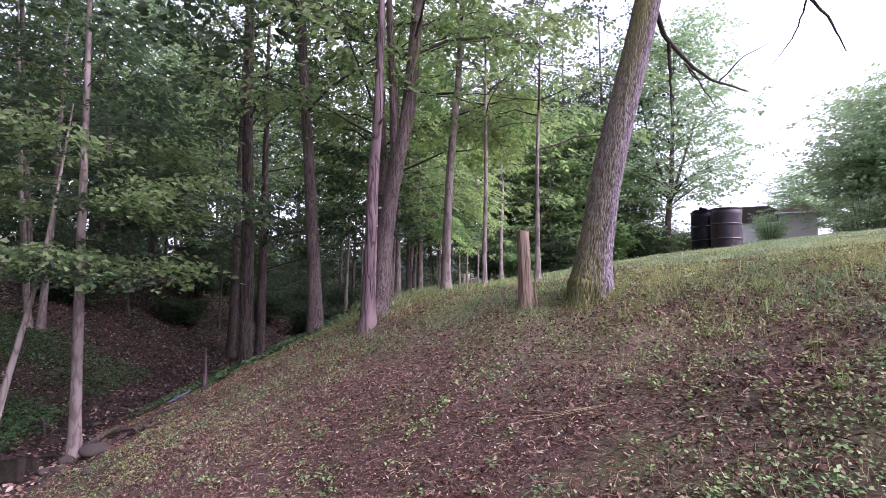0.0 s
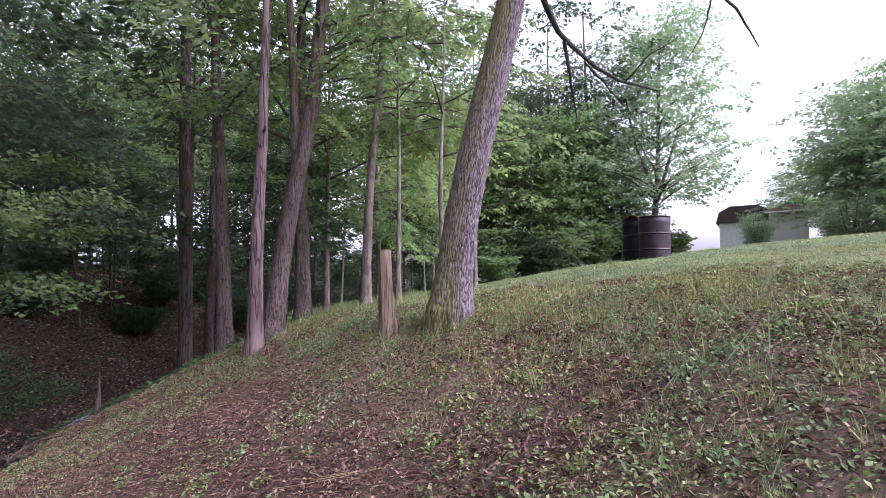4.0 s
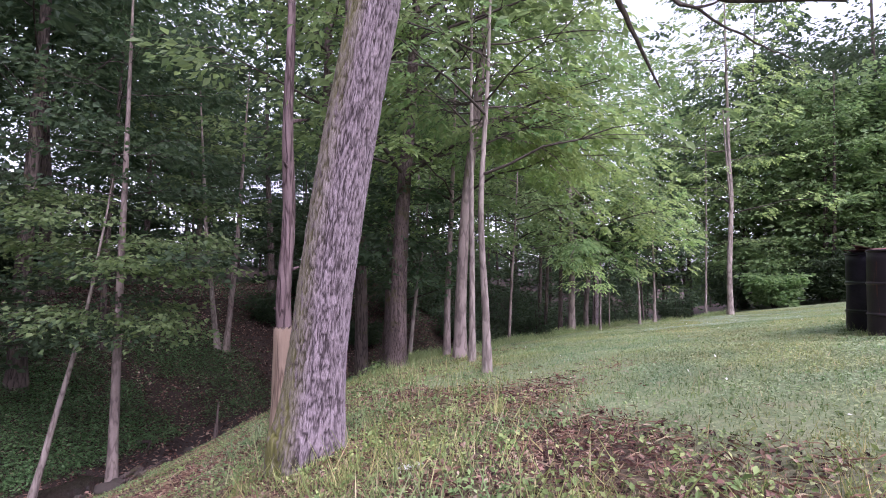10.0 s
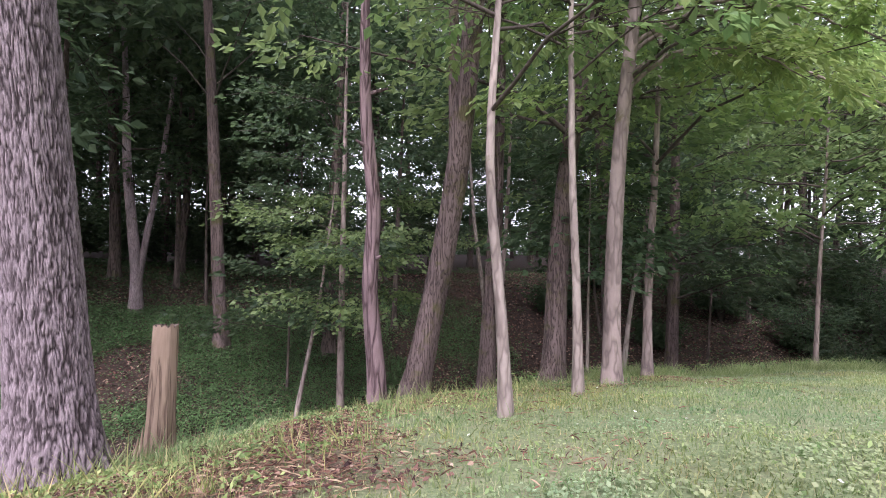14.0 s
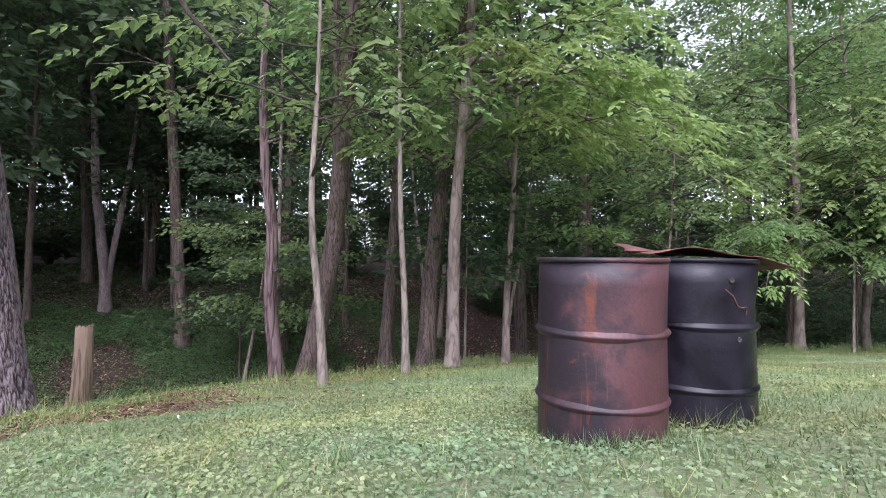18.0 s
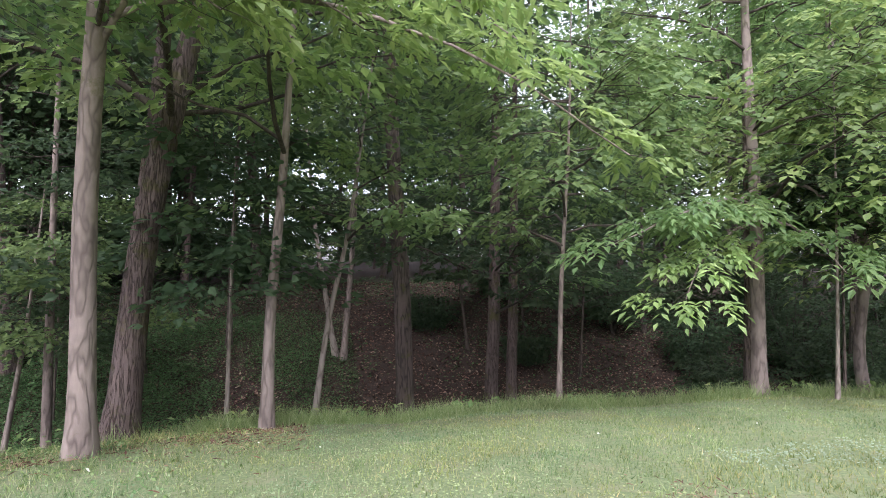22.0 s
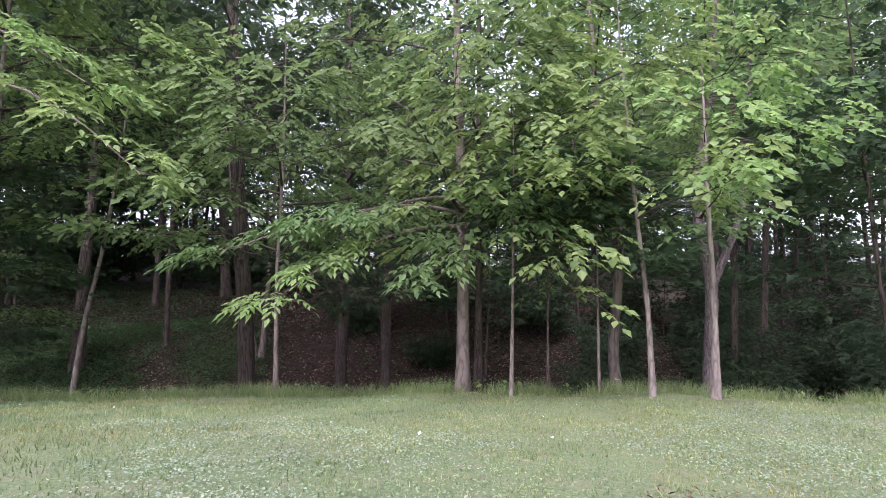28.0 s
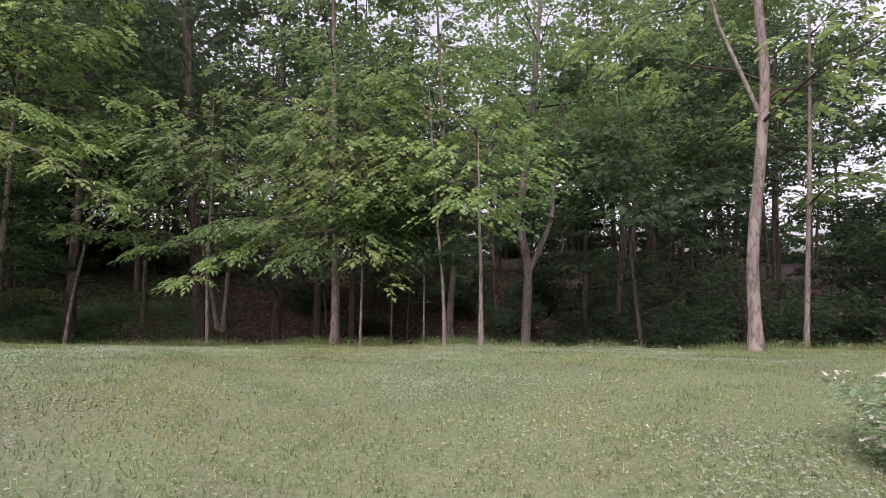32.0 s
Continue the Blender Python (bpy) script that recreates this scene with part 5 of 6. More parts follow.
house = tagged(new("house"), "small pink brick house with a dark shingled garage", "house")
house.matrix_basis = pose(25.85, 40.1, 3.75, 0, 0, -30) @ Matrix.Diagonal((1.08, 1.08, 1.08, 1))
put("garage_wall", box(-3.0, 0.0, 0.0, 5.0, -0.9, 1.75), WHITE, house, "plain white garage wall")
put("garage_roof", prism([(-3.2, 1.7), (-3.0, 2.45), (-2.3, 2.85), (-0.6, 2.85), (-0.02, 2.5), (-0.02, 1.7)], -0.25, 5.3), SHINGLE, house, "dark weathered gambrel roof")
gd = put("garage_door", box(-1.65, -0.12, -0.06, -0.003, 0, 1.65), WHITE, house, "white panelled garage door")
for r in range(3):
    put("panel", box(-1.55, -0.22, -0.075, -0.0615, 0.1 + r * 0.52, 0.54 + r * 0.52), WHITE, gd)
put("brick_wall", box(0.004, 2.2, -0.3, 6.0, -0.9, 2.25), BRICK, house, "pink brick wall")
put("house_roof", prism([(-0.25, 2.2), (-0.25, 2.34), (1.1, 2.75), (2.45, 2.34), (2.45, 2.2)], -0.65, 6.3), TRIM, house, "low reddish shingled roof")
put("gutter", box(-0.28, 2.45, -0.74, -0.655, 2.18, 2.27), WHITE, house, "white eaves gutter")
put("downpipe", box(0.03, 0.11, -0.38, -0.302, 0.0, 2.2), WHITE, house, "white downpipe")

# ---- creek: water, stones, roots, litter ----
wm, WN, WL, WB = material("pool_water", 0.04)
WB.inputs["Base Color"].default_value, WB.inputs["Transmission Weight"].default_value, WB.inputs["IOR"].default_value = (0.035, 0.027, 0.022, 1), 0.0, 1.33
WB.inputs["Specular IOR Level"].default_value = 0.5
bump(WN, WL, WB, noise_node(WN, WL, coords(WN, WL), 5, 2), 0.03, 0.02)
ang = np.linspace(0, 2 * np.pi, 40, endpoint=False)
pr_ = 1 + 0.18 * np.sin(3 * ang + 1) + 0.1 * np.sin(5 * ang)
pool_v = np.concatenate([[[0, 0, 0]], np.stack([0.95 * pr_ * np.cos(ang), 0.6 * pr_ * np.sin(ang), 0 * ang], 1)])
pool_f = np.stack([np.zeros(40, int), 1 + np.arange(40), 1 + (np.arange(40) + 1) % 40], 1)
pool = tagged(put("water", mesh_of("water", pool_v, pool_f), wm), "shallow still pool in the muddy creek bed", "water", kind="structure")
pool.location = (-6.5, 9.95, height(-6.5, 9.95) + 0.05)

STONE = plain("creek_stone", (0.062, 0.05, 0.042), 0.9, 9)
srng = np.random.default_rng(11)


def stone(x, y, s, label="rounded mossy grey stone in the creek bank"):
    bm = bmesh.new()
    bmesh.ops.create_icosphere(bm, subdivisions=3, radius=1.0)
    o = srng.uniform(0, 50, 3)
    for v_ in bm.verts:
        n_ = noise.noise(Vector(v_.co) * 1.3 + Vector(o)) * 0.35 + noise.noise(Vector(v_.co) * 3.5 + Vector(o)) * 0.12
        v_.co *= 1 + n_
        v_.co.z *= 0.65
    me = from_bm("stone", bm)
    ob = tagged(put("stone", me, STONE), label, "stone", "creek stones")
    ob.matrix_basis = Matrix.Translation((x, y, height(x, y) + s * 0.25)) @ Matrix.Rotation(srng.uniform(0, 6), 4, "Z") @ Matrix.Diagonal((s * 1.2, s, s, 1))
    return ob


for x, y, s in ((-5.35, 9.95, 0.2), (-5.6, 10.25, 0.15), (-5.95, 10.1, 0.13), (-6.05, 9.75, 0.09), (-5.75, 9.7, 0.07), (-4.8, 9.0, 0.08), (-7.9, 10.9, 0.12), (-6.3, 8.6, 0.06), (-5.9, 8.2, 0.07), (-7.2, 12.6, 0.1), (-7.0, 13.4, 0.07), (-6.6, 11.6, 0.06), (-5.2, 4.6, 0.09), (-4.9, 4.3, 0.07)):
    stone(x, y, s)


def fallen(points, r0, label, mat=None):
    p = np.array([(x, y, height(x, y) + h) for x, y, h in points])
    t = np.linspace(0, 1, len(p))
    u = np.linspace(0, 1, 5 * len(p))
    pts = np.stack([np.interp(u, t, p[:, i]) for i in range(3)], 1)
    pts[1:-1] += srng.normal(0, r0 * 0.4, (len(pts) - 2, 3))
    c = pts.mean(0)
    ob = tagged(put("fallen_branch", mesh_of("fallen_branch", *tube(pts - c, np.linspace(r0, r0 * 0.35, len(pts)), 8)), mat or TWIG), label, "branch", "fallen branches")
    ob.location = c
    return ob


for pts_, r in (([(-5.9, 10.3, 0.1), (-5.3, 10.5, 0.2), (-4.7, 10.2, 0.08), (-4.3, 10.3, 0.04)], 0.05), ([(-5.6, 10.6, 0.1), (-5.0, 10.3, 0.16), (-4.5, 9.9, 0.05)], 0.03), ([(-5.2, 10.1, 0.04), (-4.7, 10.6, 0.14), (-4.1, 10.6, 0.04)], 0.025),
               ([(-8.3, 11.9, 0.05), (-7.9, 12.0, 0.2), (-7.6, 11.7, 0.04)], 0.04), ([(-9.0, 3.6, 0.05), (-8.4, 3.9, 0.07), (-7.9, 3.7, 0.04)], 0.05)):
    fallen(pts_, r * 1.15, "dark fallen branch tangled on the creek bank", BARK_DARK)
for k, (x, y, h, w) in enumerate([(-21, -3, 3.4, 5.0), (-23, 1.5, 3.8, 5.4), (-21.5, 5.5, 3.4, 5.0), (-24, 9.5, 4.0, 5.6), (-21.5, 13, 3.4, 5.0), (-26, 5, 4.4, 6.0), (-27, 13.5, 4.4, 6.0), (-25, -2, 4.2, 5.8)]):
    shrub("woodland_shrub", "dense dark shrub on the crest of the wooded hill", (x, y), h, w, 270 + k, LEAF_DEEP_SHADE, 13, 22, 20, 0.2, 0.34, group="hill shrubs")
STRAW = scatter_material("straw_dry", [(0.0, (0.3, 0.22, 0.12)), (0.5, (0.45, 0.36, 0.2)), (1.0, (0.55, 0.47, 0.3))], 0.8)
for k in range(3):
    fallen([(1.2 + 0.1 * k, 5.75 + 0.06 * k, 0.02), (1.6, 5.58 + 0.03 * k, 0.035), (2.1 - 0.06 * k, 5.5 + 0.02 * k, 0.02)], 0.003, "thin dry stalk lying on the leaf litter", STRAW)


def crumpled(name, label, cat, x, y, s, mat, seed):
    r = np.random.default_rng(seed)
    u, w = np.meshgrid(np.linspace(-1, 1, 12), np.linspace(-1, 1, 9), indexing="ij")
    ph = r.uniform(0, 6, 4)
    z = 0.16 * np.sin(4 * u + ph[0]) * np.cos(3 * w + ph[1]) + 0.1 * np.sin(7 * w + 5 * u + ph[2])
    px, py = x + u * s * (1 + 0.2 * np.sin(3 * w)), y + w * s * 0.55 * (1 + 0.25 * np.cos(4 * u + ph[3]))
    pz = land(px, py)[0] + (z + 0.26) * s
    c = np.array([x, y, height(x, y)])
    i, j = np.meshgrid(np.arange(11), np.arange(8), indexing="ij")
    q = np.stack([i * 9 + j, (i + 1) * 9 + j, (i + 1) * 9 + j + 1, i * 9 + j + 1], -1).reshape(-1, 4)
    ob = tagged(put(name, mesh_of(name, np.stack([px, py, pz], -1).reshape(-1, 3) - c, q), mat), label, cat)
    ob.location = c
    md = ob.modifiers.new("thickness", "SOLIDIFY")
    md.thickness = 0.004
    return ob


crumpled("plastic_bag", "crumpled pale blue plastic bag caught on the bank", "litter", -5.05, 12.0, 0.2, plain("blue_plastic", (0.25, 0.27, 0.42), 0.4, 20), 3)
crumpled("paper_scrap", "crumpled scrap of white paper in the weeds", "litter", 3.67, 7.5, 0.07, plain("white_paper", (0.78, 0.78, 0.76), 0.8, 30), 4)
crumpled("paper_scrap", "small torn scrap of white paper by the creek", "litter", -6.1, 10.05, 0.06, plain("white_paper", (0.78, 0.78, 0.76), 0.8, 30), 6)

# ---- loose ground cover ----
def blades(rng, x, y, h, w):
    """Single bent grass blades, one triangle each."""
    n = len(x)
    z = land(x, y)[0]
    a, tilt = rng.uniform(0, 6.283, n), rng.normal(0, 0.45, (n, 2)) * h[:, None]
    dx, dy = np.cos(a) * w / 2, np.sin(a) * w / 2
    v = np.stack([np.stack([x - dx, y - dy, z - 0.006], 1), np.stack([x + dx, y + dy, z - 0.006], 1), np.stack([x + tilt[:, 0], y + tilt[:, 1], z + h], 1)], 1).reshape(-1, 3)
    return v, np.arange(3 * n).reshape(-1, 3)


def flakes(rng, x, y, size, lift, tilt, wide=0.32):
    """Small lying or low-growing leaves, folded along the middle."""
    n = len(x)
    z = land(x, y)[0] + lift
    a = rng.uniform(0, 6.283, n)
    ax = np.stack([np.cos(a), np.sin(a), rng.normal(0, tilt, n)], 1)
    up = np.stack([rng.normal(0, tilt, n), rng.normal(0, tilt, n), np.ones(n)], 1)
    lat = np.cross(ax, up)
    lat /= np.linalg.norm(lat, axis=1)[:, None]
    p = np.stack([x, y, z], 1)
    s = size[:, None]
    v = np.stack([p - ax * s * 0.5, p + lat * s * wide + up * s * 0.08, p + ax * s * 0.5, p - lat * s * wide + up * s * 0.08], 1).reshape(-1, 3)
    q = np.arange(n)[:, None] * 4
    return v, np.concatenate([q + [0, 1, 2], q + [0, 2, 3]], 0)


def sown(rng, n, x0, x1, y0, y1, keep):
    x, y = rng.uniform(x0, x1, n), rng.uniform(y0, y1, n)
    k = rng.uniform(0, 1, n) < keep(x, y)
    return x[k], y[k]


def strewn(name, label, cat, mesh, mat):
    return tagged(put(name, mesh_of(name, *mesh, False), mat), label, cat, kind="stuff")


GRASS = scatter_material("grass_blade", [(0.0, (0.1, 0.15, 0.065)), (0.45, (0.185, 0.25, 0.115)), (0.8, (0.29, 0.335, 0.18)), (0.93, (0.4, 0.38, 0.25)), (1.0, (0.48, 0.44, 0.34))], 0.7, 0.35, 1.0)
WEED = scatter_material("weed_leaf", [(0.0, (0.085, 0.145, 0.055)), (0.5, (0.17, 0.255, 0.105)), (0.85, (0.26, 0.345, 0.155)), (1.0, (0.37, 0.43, 0.23))], 0.6, 0.35, 0.6)
CLOVER = scatter_material("clover_leaf", [(0.0, (0.19, 0.245, 0.14)), (0.6, (0.25, 0.31, 0.185)), (1.0, (0.34, 0.39, 0.25))], 0.6, 0.35, 0.7)
FRINGE = scatter_material("fringe_blade", [(0.0, (0.15, 0.22, 0.085)), (0.6, (0.26, 0.34, 0.14)), (1.0, (0.42, 0.46, 0.26))], 0.65, 0.45)
PALE_CLOVER = scatter_material("pale_clover_leaf", [(0.0, (0.24, 0.31, 0.23)), (0.6, (0.31, 0.38, 0.29)), (1.0, (0.4, 0.46, 0.37))], 0.6, 0.35)
IVY = scatter_material("ground_ivy_leaf", [(0.0, (0.045, 0.085, 0.035)), (0.6, (0.085, 0.15, 0.062)), (1.0, (0.13, 0.215, 0.09))], 0.55, 0.3)
IVY_FRESH = scatter_material("fresh_ivy_leaf", [(0.0, (0.06, 0.115, 0.045)), (0.6, (0.11, 0.195, 0.08)), (1.0, (0.17, 0.27, 0.12))], 0.55, 0.35)
LITTER = scatter_material("dead_leaf", [(0.0, (0.022, 0.012, 0.012)), (0.38, (0.08, 0.04, 0.035)), (0.66, (0.2, 0.11, 0.09)), (0.9, (0.31, 0.205, 0.16)), (1.0, (0.44, 0.35, 0.28))], 0.85, 0.1)

rng = np.random.default_rng(21)
x, y = sown(rng, 450000, -1.5, 12.6, 2.4, 33, lambda x, y: lawn_share(x, y) * np.clip(1.1 - 0.5 * vnoise(x, y, 0.5, 9), 0, 1))
h = rng.uniform(0.016, 0.046, len(x)) * (0.7 + 0.8 * vnoise(x, y, 1.1, 5)) * np.interp(y, [15, 22], [1.0, 0.75])
strewn("lawn_grass", "short mown lawn grass with dry blades", "grass", blades(rng, x, y, h, rng.uniform(0.005, 0.009, len(x))), GRASS)
x, y = sown(rng, 150000, -1.0, 12.0, 5.5, 31, lambda x, y: lawn_share(x, y) * np.clip(2.4 * vnoise(x, y, 1.6, 12) - 0.5, 0.1, 1))
strewn("clover", "low clover and violet leaves in the lawn", "weeds", flakes(rng, x, y, rng.uniform(0.012, 0.026, len(x)), rng.uniform(0.012, 0.03, len(x)), 0.25, 0.42), CLOVER)
x, y = sown(rng, 60000, -2.2, 7.5, 2.8, 34, lambda x, y: np.exp(-((land(x, y)[1] - np.where(y > 13, -0.2, 0.6)) / np.where(y > 13, 0.3, 1.3)) ** 2) * np.clip(2.2 * vnoise(x, y, 0.8, 15) - 0.5, 0, 1))
strewn("tall_grass", "taller unmown grass along the lip of the bank", "grass", blades(rng, x, y, rng.uniform(0.08, 0.28, len(x)), rng.uniform(0.006, 0.013, len(x))), GRASS)
x, y = sown(rng, 22000, -2.4, 5.0, 12, 36, lambda x, y: np.exp(-((land(x, y)[1] + 0.3) / 0.25) ** 2) * np.clip(2.6 * vnoise(x, y, 0.6, 19) - 0.9, 0, 1))
strewn("edge_weeds", "broad-leaved weeds along the edge of the lawn", "weeds", flakes(rng, x, y, rng.uniform(0.05, 0.13, len(x)), rng.uniform(0.05, 0.27, len(x)), 0.5, 0.36), WEED)


x, y = sown(rng, 90000, 2.5, 12, 18, 28.5, lambda x, y: lawn_share(x, y) * np.clip(5.0 * vnoise(x, y, 1.3, 63) - 2.4 + 1.2 * (vnoise(x, y, 0.3, 64) - 0.5), 0, 1))
strewn("pale_clover", "pale bluish clover patches in the lawn", "weeds", flakes(rng, x, y, rng.uniform(0.01, 0.022, len(x)), rng.uniform(0.015, 0.04, len(x)), 0.3, 0.45), PALE_CLOVER)
x, y = sown(rng, 9000, -0.6, 11.5, 9, 30, lambda x, y: lawn_share(x, y) * np.clip(2.6 * vnoise(x, y, 0.55, 26) - 0.9, 0.05, 1))
n_t = len(x)
x, y = np.repeat(x, 9) + rng.normal(0, 0.028, n_t * 9), np.repeat(y, 9) + rng.normal(0, 0.028, n_t * 9)
strewn("lawn_tufts", "small fresh tufts standing above the mown lawn", "grass", blades(rng, x, y, rng.uniform(0.025, 0.075, len(x)), rng.uniform(0.004, 0.008, len(x))), FRINGE)
y = rng.uniform(12.5, 34, 4200)
x = np.interp(y, KY, LIP) + rng.normal(-0.12, 0.26, len(y))
k = rng.uniform(0, 1, len(y)) < np.clip(2.4 * vnoise(x, y, 0.7, 17) - 0.45, 0.08, 1)
x, y = x[k] + 0, y[k] + 0
tall_ = rng.uniform(0.09, 0.32, len(x))
x, y, tall_ = np.repeat(x, 14) + rng.normal(0, 0.05, len(x) * 14), np.repeat(y, 14) + rng.normal(0, 0.05, len(y) * 14), np.repeat(tall_, 14) * rng.uniform(0.5, 1.1, len(x) * 14)
strewn("fringe_grass", "ragged uncut grass fringe where the lawn meets the woods", "grass", blades(rng, x, y, tall_, rng.uniform(0.006, 0.012, len(x))), FRINGE)


def bank_share(x, y):
    _, past = land(x, y)
    cx = np.interp(y, KY, CREEK_X)
    return np.clip((x - cx - 0.3) / 0.8, 0, 1) * (1 - lawn_share(x, y))


STEMS = scatter_material("fallen_stem", [(0.0, (0.075, 0.038, 0.032)), (0.35, (0.16, 0.082, 0.06)), (0.6, (0.24, 0.145, 0.1)), (0.86, (0.32, 0.225, 0.15)), (1.0, (0.46, 0.38, 0.26))], 0.9)
RED = scatter_material("red_litter", [(0.0, (0.05, 0.026, 0.022)), (0.4, (0.14, 0.07, 0.052)), (0.75, (0.23, 0.125, 0.092)), (1.0, (0.42, 0.3, 0.22))], 0.9)


def tuft_points(rng, x, y, per, spread):
    """Several points round each root."""
    return (np.repeat(x, per) + rng.normal(0, spread, len(x) * per), np.repeat(y, per) + rng.normal(0, spread, len(y) * per))


def upper(x, y, w=1.6):
    return np.exp(-((land(x, y)[1] - 0.6) / w) ** 2)


x, y = sown(rng, 260000, -7, 7.5, 2.5, 15, lambda x, y: bank_share(x, y) * np.clip(1.7 * vnoise(x, y, 0.6, 31), 0.2, 1))
strewn("leaf_litter", "red-brown dead leaves and chips on the bank", "leaf litter", flakes(rng, x, y, rng.uniform(0.012, 0.042, len(x)), rng.uniform(0.003, 0.024, len(x)), 0.6, 0.32), LITTER)
x, y = sown(rng, 150000, -6, 8, 2.5, 15, lambda x, y: np.clip(bank_share(x, y) + 0.3 * upper(x, y), 0, 1) * np.clip(2.0 * vnoise(x, y, 0.45, 33) - 0.3 + bare_share(x, y), 0.1, 1))
strewn("fallen_stems", "thin dry stems and grass lying on the bank", "leaf litter", flakes(rng, x, y, rng.uniform(0.03, 0.12, len(x)), rng.uniform(0.006, 0.032, len(x)), 0.22, 0.022), STEMS)
x, y = sown(rng, 200000, -6, 7.5, 2.5, 14.5, lambda x, y: np.clip(bank_share(x, y) + 0.15, 0, 1) * np.clip(3.6 * (0.45 * vnoise(x, y, 1.3, 41) + 0.55 * vnoise(x, y, 0.22, 42)) - 1.5 - 1.1 * bare_share(x, y) + 1.05 * upper(x, y, 2.1) + 0.5 * np.exp(-(((x - 4.2) / 1.3) ** 2 + ((y - 4.6) / 1.1) ** 2)), 0, 1))
strewn("bank_weeds", "small green weeds sprouting through the litter", "weeds", flakes(rng, x, y, rng.uniform(0.012, 0.034, len(x)), rng.uniform(0.012, 0.05, len(x)), 0.5, 0.36), WEED)
x, y = sown(rng, 1900, -5, 7, 2.8, 14, lambda x, y: bank_share(x, y) * np.clip(2.2 * vnoise(x, y, 0.9, 44) - 0.8 + 0.5 * upper(x, y, 1.8) + 2.0 * np.exp(-(((x - 3.1) / 0.8) ** 2 + ((y - 4.6) / 0.7) ** 2)), 0.02, 1))
x, y = tuft_points(rng, x, y, 16, 0.045)
strewn("weed_clumps", "clumps of broad-leaved seedlings on the bank", "weeds", flakes(rng, x, y, rng.uniform(0.02, 0.042, len(x)), rng.uniform(0.02, 0.08, len(x)), 0.5, 0.36), WEED)
x, y = sown(rng, 6500, -4, 7.5, 2.8, 14, lambda x, y: np.clip(bank_share(x, y) + 0.2, 0, 1) * np.clip(0.05 + upper(x, y, 1.9) * (2.0 * vnoise(x, y, 0.8, 52) - 0.3) + 0.5 * np.exp(-(((x - 4.2) / 1.3) ** 2 + ((y - 4.6) / 1.1) ** 2)) - bare_share(x, y), 0, 1))
x, y = tuft_points(rng, x, y, 22, 0.03)
strewn("grass_tufts", "loose tufts of green grass on the slope", "grass", blades(rng, x, y, rng.uniform(0.04, 0.15, len(x)), rng.uniform(0.004, 0.008, len(x))), GRASS)
x, y = sown(rng, 70000, -4, 8, 2.5, 14, lambda x, y: np.clip(bank_share(x, y) + 0.1, 0, 1) * np.clip(2.4 * patchy(x, y, 53) - 0.9 - 0.8 * bare_share(x, y) + 0.9 * upper(x, y, 2.0), 0, 1))
strewn("dry_straw", "dry straw-coloured grass over the bank", "grass", blades(rng, x, y, rng.uniform(0.02, 0.09, len(x)), rng.uniform(0.003, 0.006, len(x))), STRAW)
x, y = sown(rng, 90000, -2.5, 8, 3.5, 23, lambda x, y: np.clip(1.5 * bare_share(x, y) - 0.15, 0, 1))
strewn("raked_litter", "red-brown raked needles and stems in bare patches", "leaf litter", flakes(rng, x, y, rng.uniform(0.015, 0.065, len(x)), rng.uniform(0.003, 0.03, len(x)), 0.35, 0.08), RED)
x, y = sown(rng, 90000, 4.2, 10.5, 7.5, 15, lambda x, y: lawn_share(x, y) * np.clip((land(x, y)[1] - 2.6) / 1.2, 0, 1) * np.clip(2.2 * vnoise(x, y, 0.9, 91) - 0.2, 0.1, 1))
strewn("violet_leaves", "broad violet leaves crowding the lawn by the barrels", "weeds", flakes(rng, x, y, rng.uniform(0.012, 0.026, len(x)), rng.uniform(0.012, 0.035, len(x)), 0.3, 0.45), CLOVER)
a_ = rng.uniform(0, 6.283, 260)
which = rng.uniform(0, 1, 260) < 0.55
x = np.where(which, 6.44, 6.33) + 0.32 * np.cos(a_) + rng.normal(0, 0.015, 260)
y = np.where(which, 11.78, 12.42) + 0.32 * np.sin(a_) + rng.normal(0, 0.015, 260)
x, y = tuft_points(rng, x, y, 5, 0.02)
strewn("barrel_grass", "uncut grass and stalks round the foot of the barrels", "grass", blades(rng, x, y, rng.uniform(0.03, 0.1, len(x)) * np.where(y > 12.2, 1.6, 1.0), rng.uniform(0.003, 0.006, len(x))), GRASS)


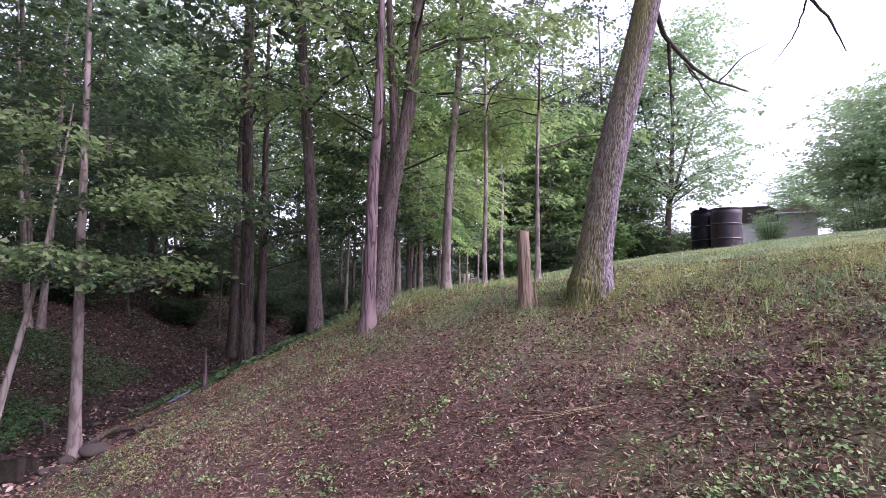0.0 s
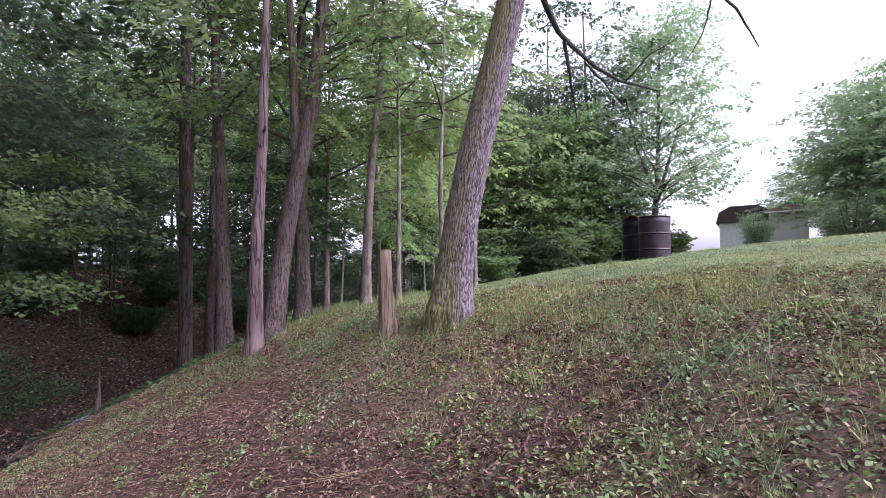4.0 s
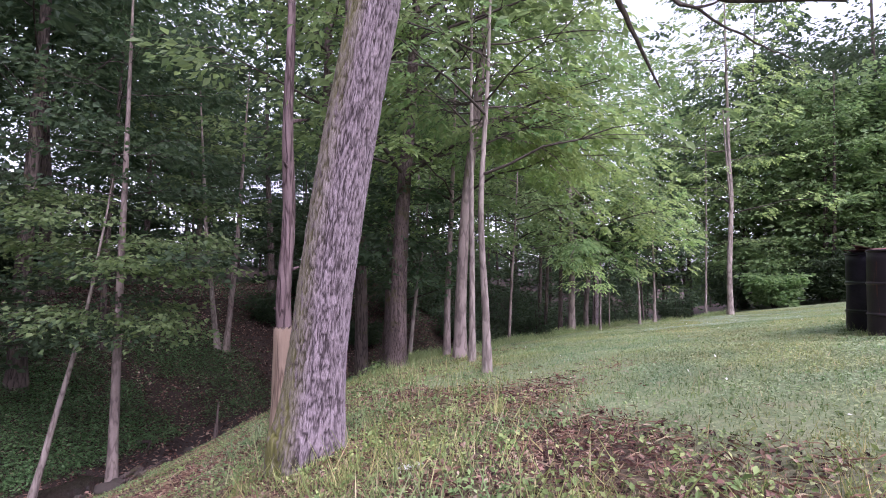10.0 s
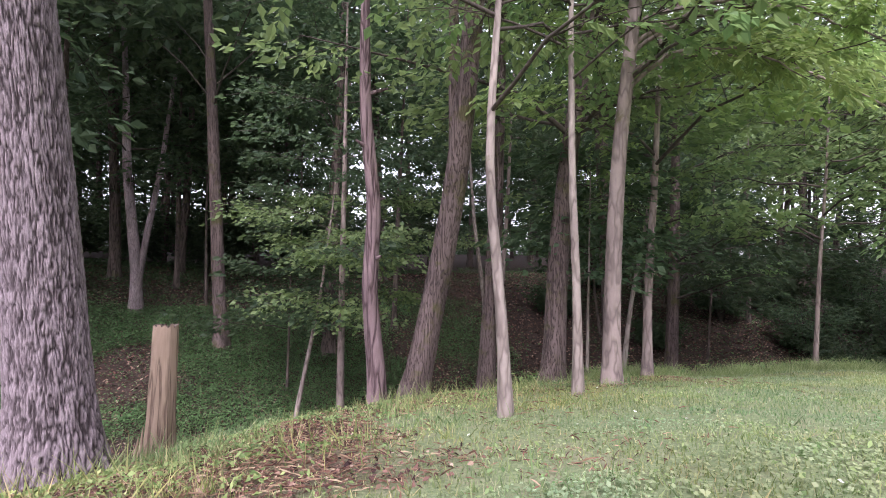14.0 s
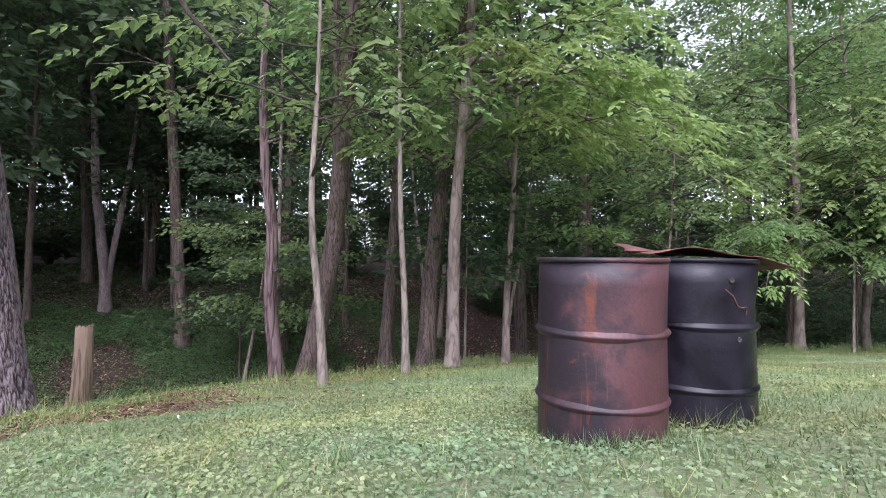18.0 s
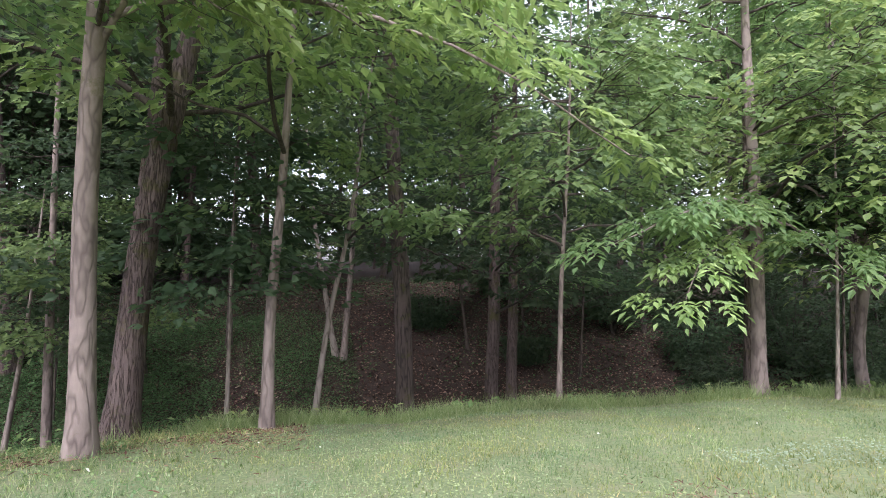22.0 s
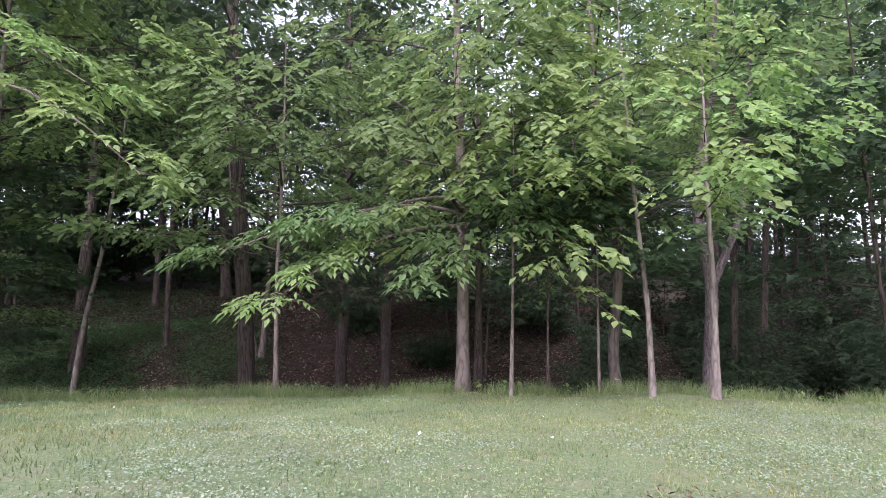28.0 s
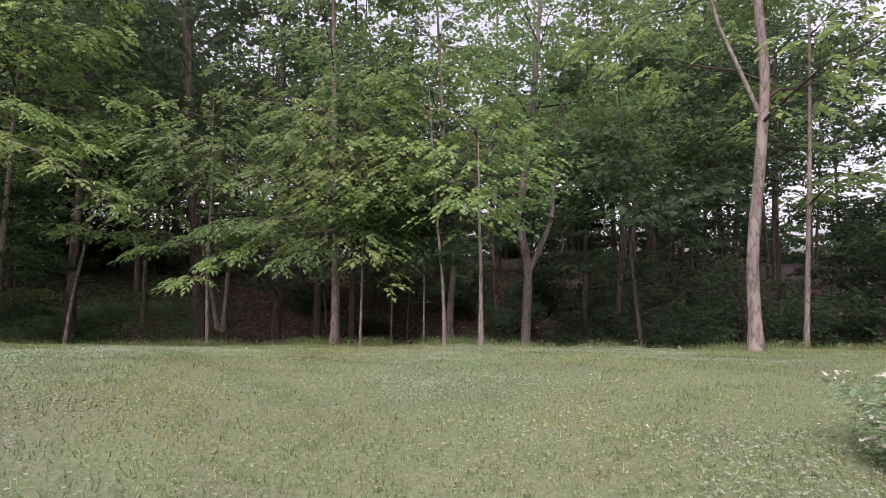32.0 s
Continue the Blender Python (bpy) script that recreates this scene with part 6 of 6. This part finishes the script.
def hill_share(x, y):
    cx = np.interp(y, KY, CREEK_X)
    soil = np.exp(-(((x + 9.9) / 1.6) ** 2 + ((y - 4.9) / 1.0) ** 2))
    green = np.interp(y, [0, 9, 13, 17, 40], [1.0, 1.0, 0.75, 0.4, 0.35])
    return np.clip((cx - 0.9 - x) / 0.6, 0, 1) * np.clip(3.2 * patchy(x, y, 61) - 1.3 + green * 0.8, 0, 1) * green * np.clip(1 - 2.2 * soil, 0, 1)


x, y = sown(rng, 210000, -24, -4.5, -6, 48, hill_share)
strewn("ground_ivy", "dense green ground ivy over the woodland slope", "ground cover", flakes(rng, x, y, rng.uniform(0.05, 0.12, len(x)), rng.uniform(0.03, 0.16, len(x)), 0.35, 0.42), IVY)
x, y = sown(rng, 260000, -15, -4.5, -1, 17, lambda x, y: np.clip(1.3 * hill_share(x, y) + 0.12, 0, 1) * (x < np.interp(y, KY, CREEK_X) - 1.0))
strewn("small_ivy", "small bright leaves of ground ivy over the slope", "ground cover", flakes(rng, x, y, rng.uniform(0.025, 0.07, len(x)), rng.uniform(0.03, 0.17, len(x)), 0.4, 0.42), IVY_FRESH)
x, y = sown(rng, 130000, -22, -4, -4, 34, lambda x, y: np.clip((np.interp(y, KY, CREEK_X) + 1.2 - x) / 1, 0, 1) * 0.9)
strewn("woodland_litter", "brown leaf litter on the woodland floor", "leaf litter", flakes(rng, x, y, rng.uniform(0.05, 0.12, len(x)), rng.uniform(0.005, 0.03, len(x)), 0.4, 0.34), LITTER)
x, y = sown(rng, 110000, -8.5, 0.5, 12, 40, lambda x, y: bank_share(x, y) * np.clip((-land(x, y)[1] - 0.7) / 0.6, 0, 1) * np.clip(3.0 * patchy(x, y, 71) - 1.0, 0.1, 1))
strewn("bank_ivy", "green ground cover on the shaded bank", "ground cover", flakes(rng, x, y, rng.uniform(0.05, 0.11, len(x)), rng.uniform(0.03, 0.15, len(x)), 0.35, 0.42), IVY)
x, y = sown(rng, 450, 0.5, 11, 8, 30, lambda x, y: lawn_share(x, y) * 0.3)
strewn("clover_flowers", "scattered small white clover flowers", "flowers", flakes(rng, x, y, rng.uniform(0.015, 0.028, len(x)), rng.uniform(0.05, 0.08, len(x)), 0.6, 0.5), BLOSSOM)
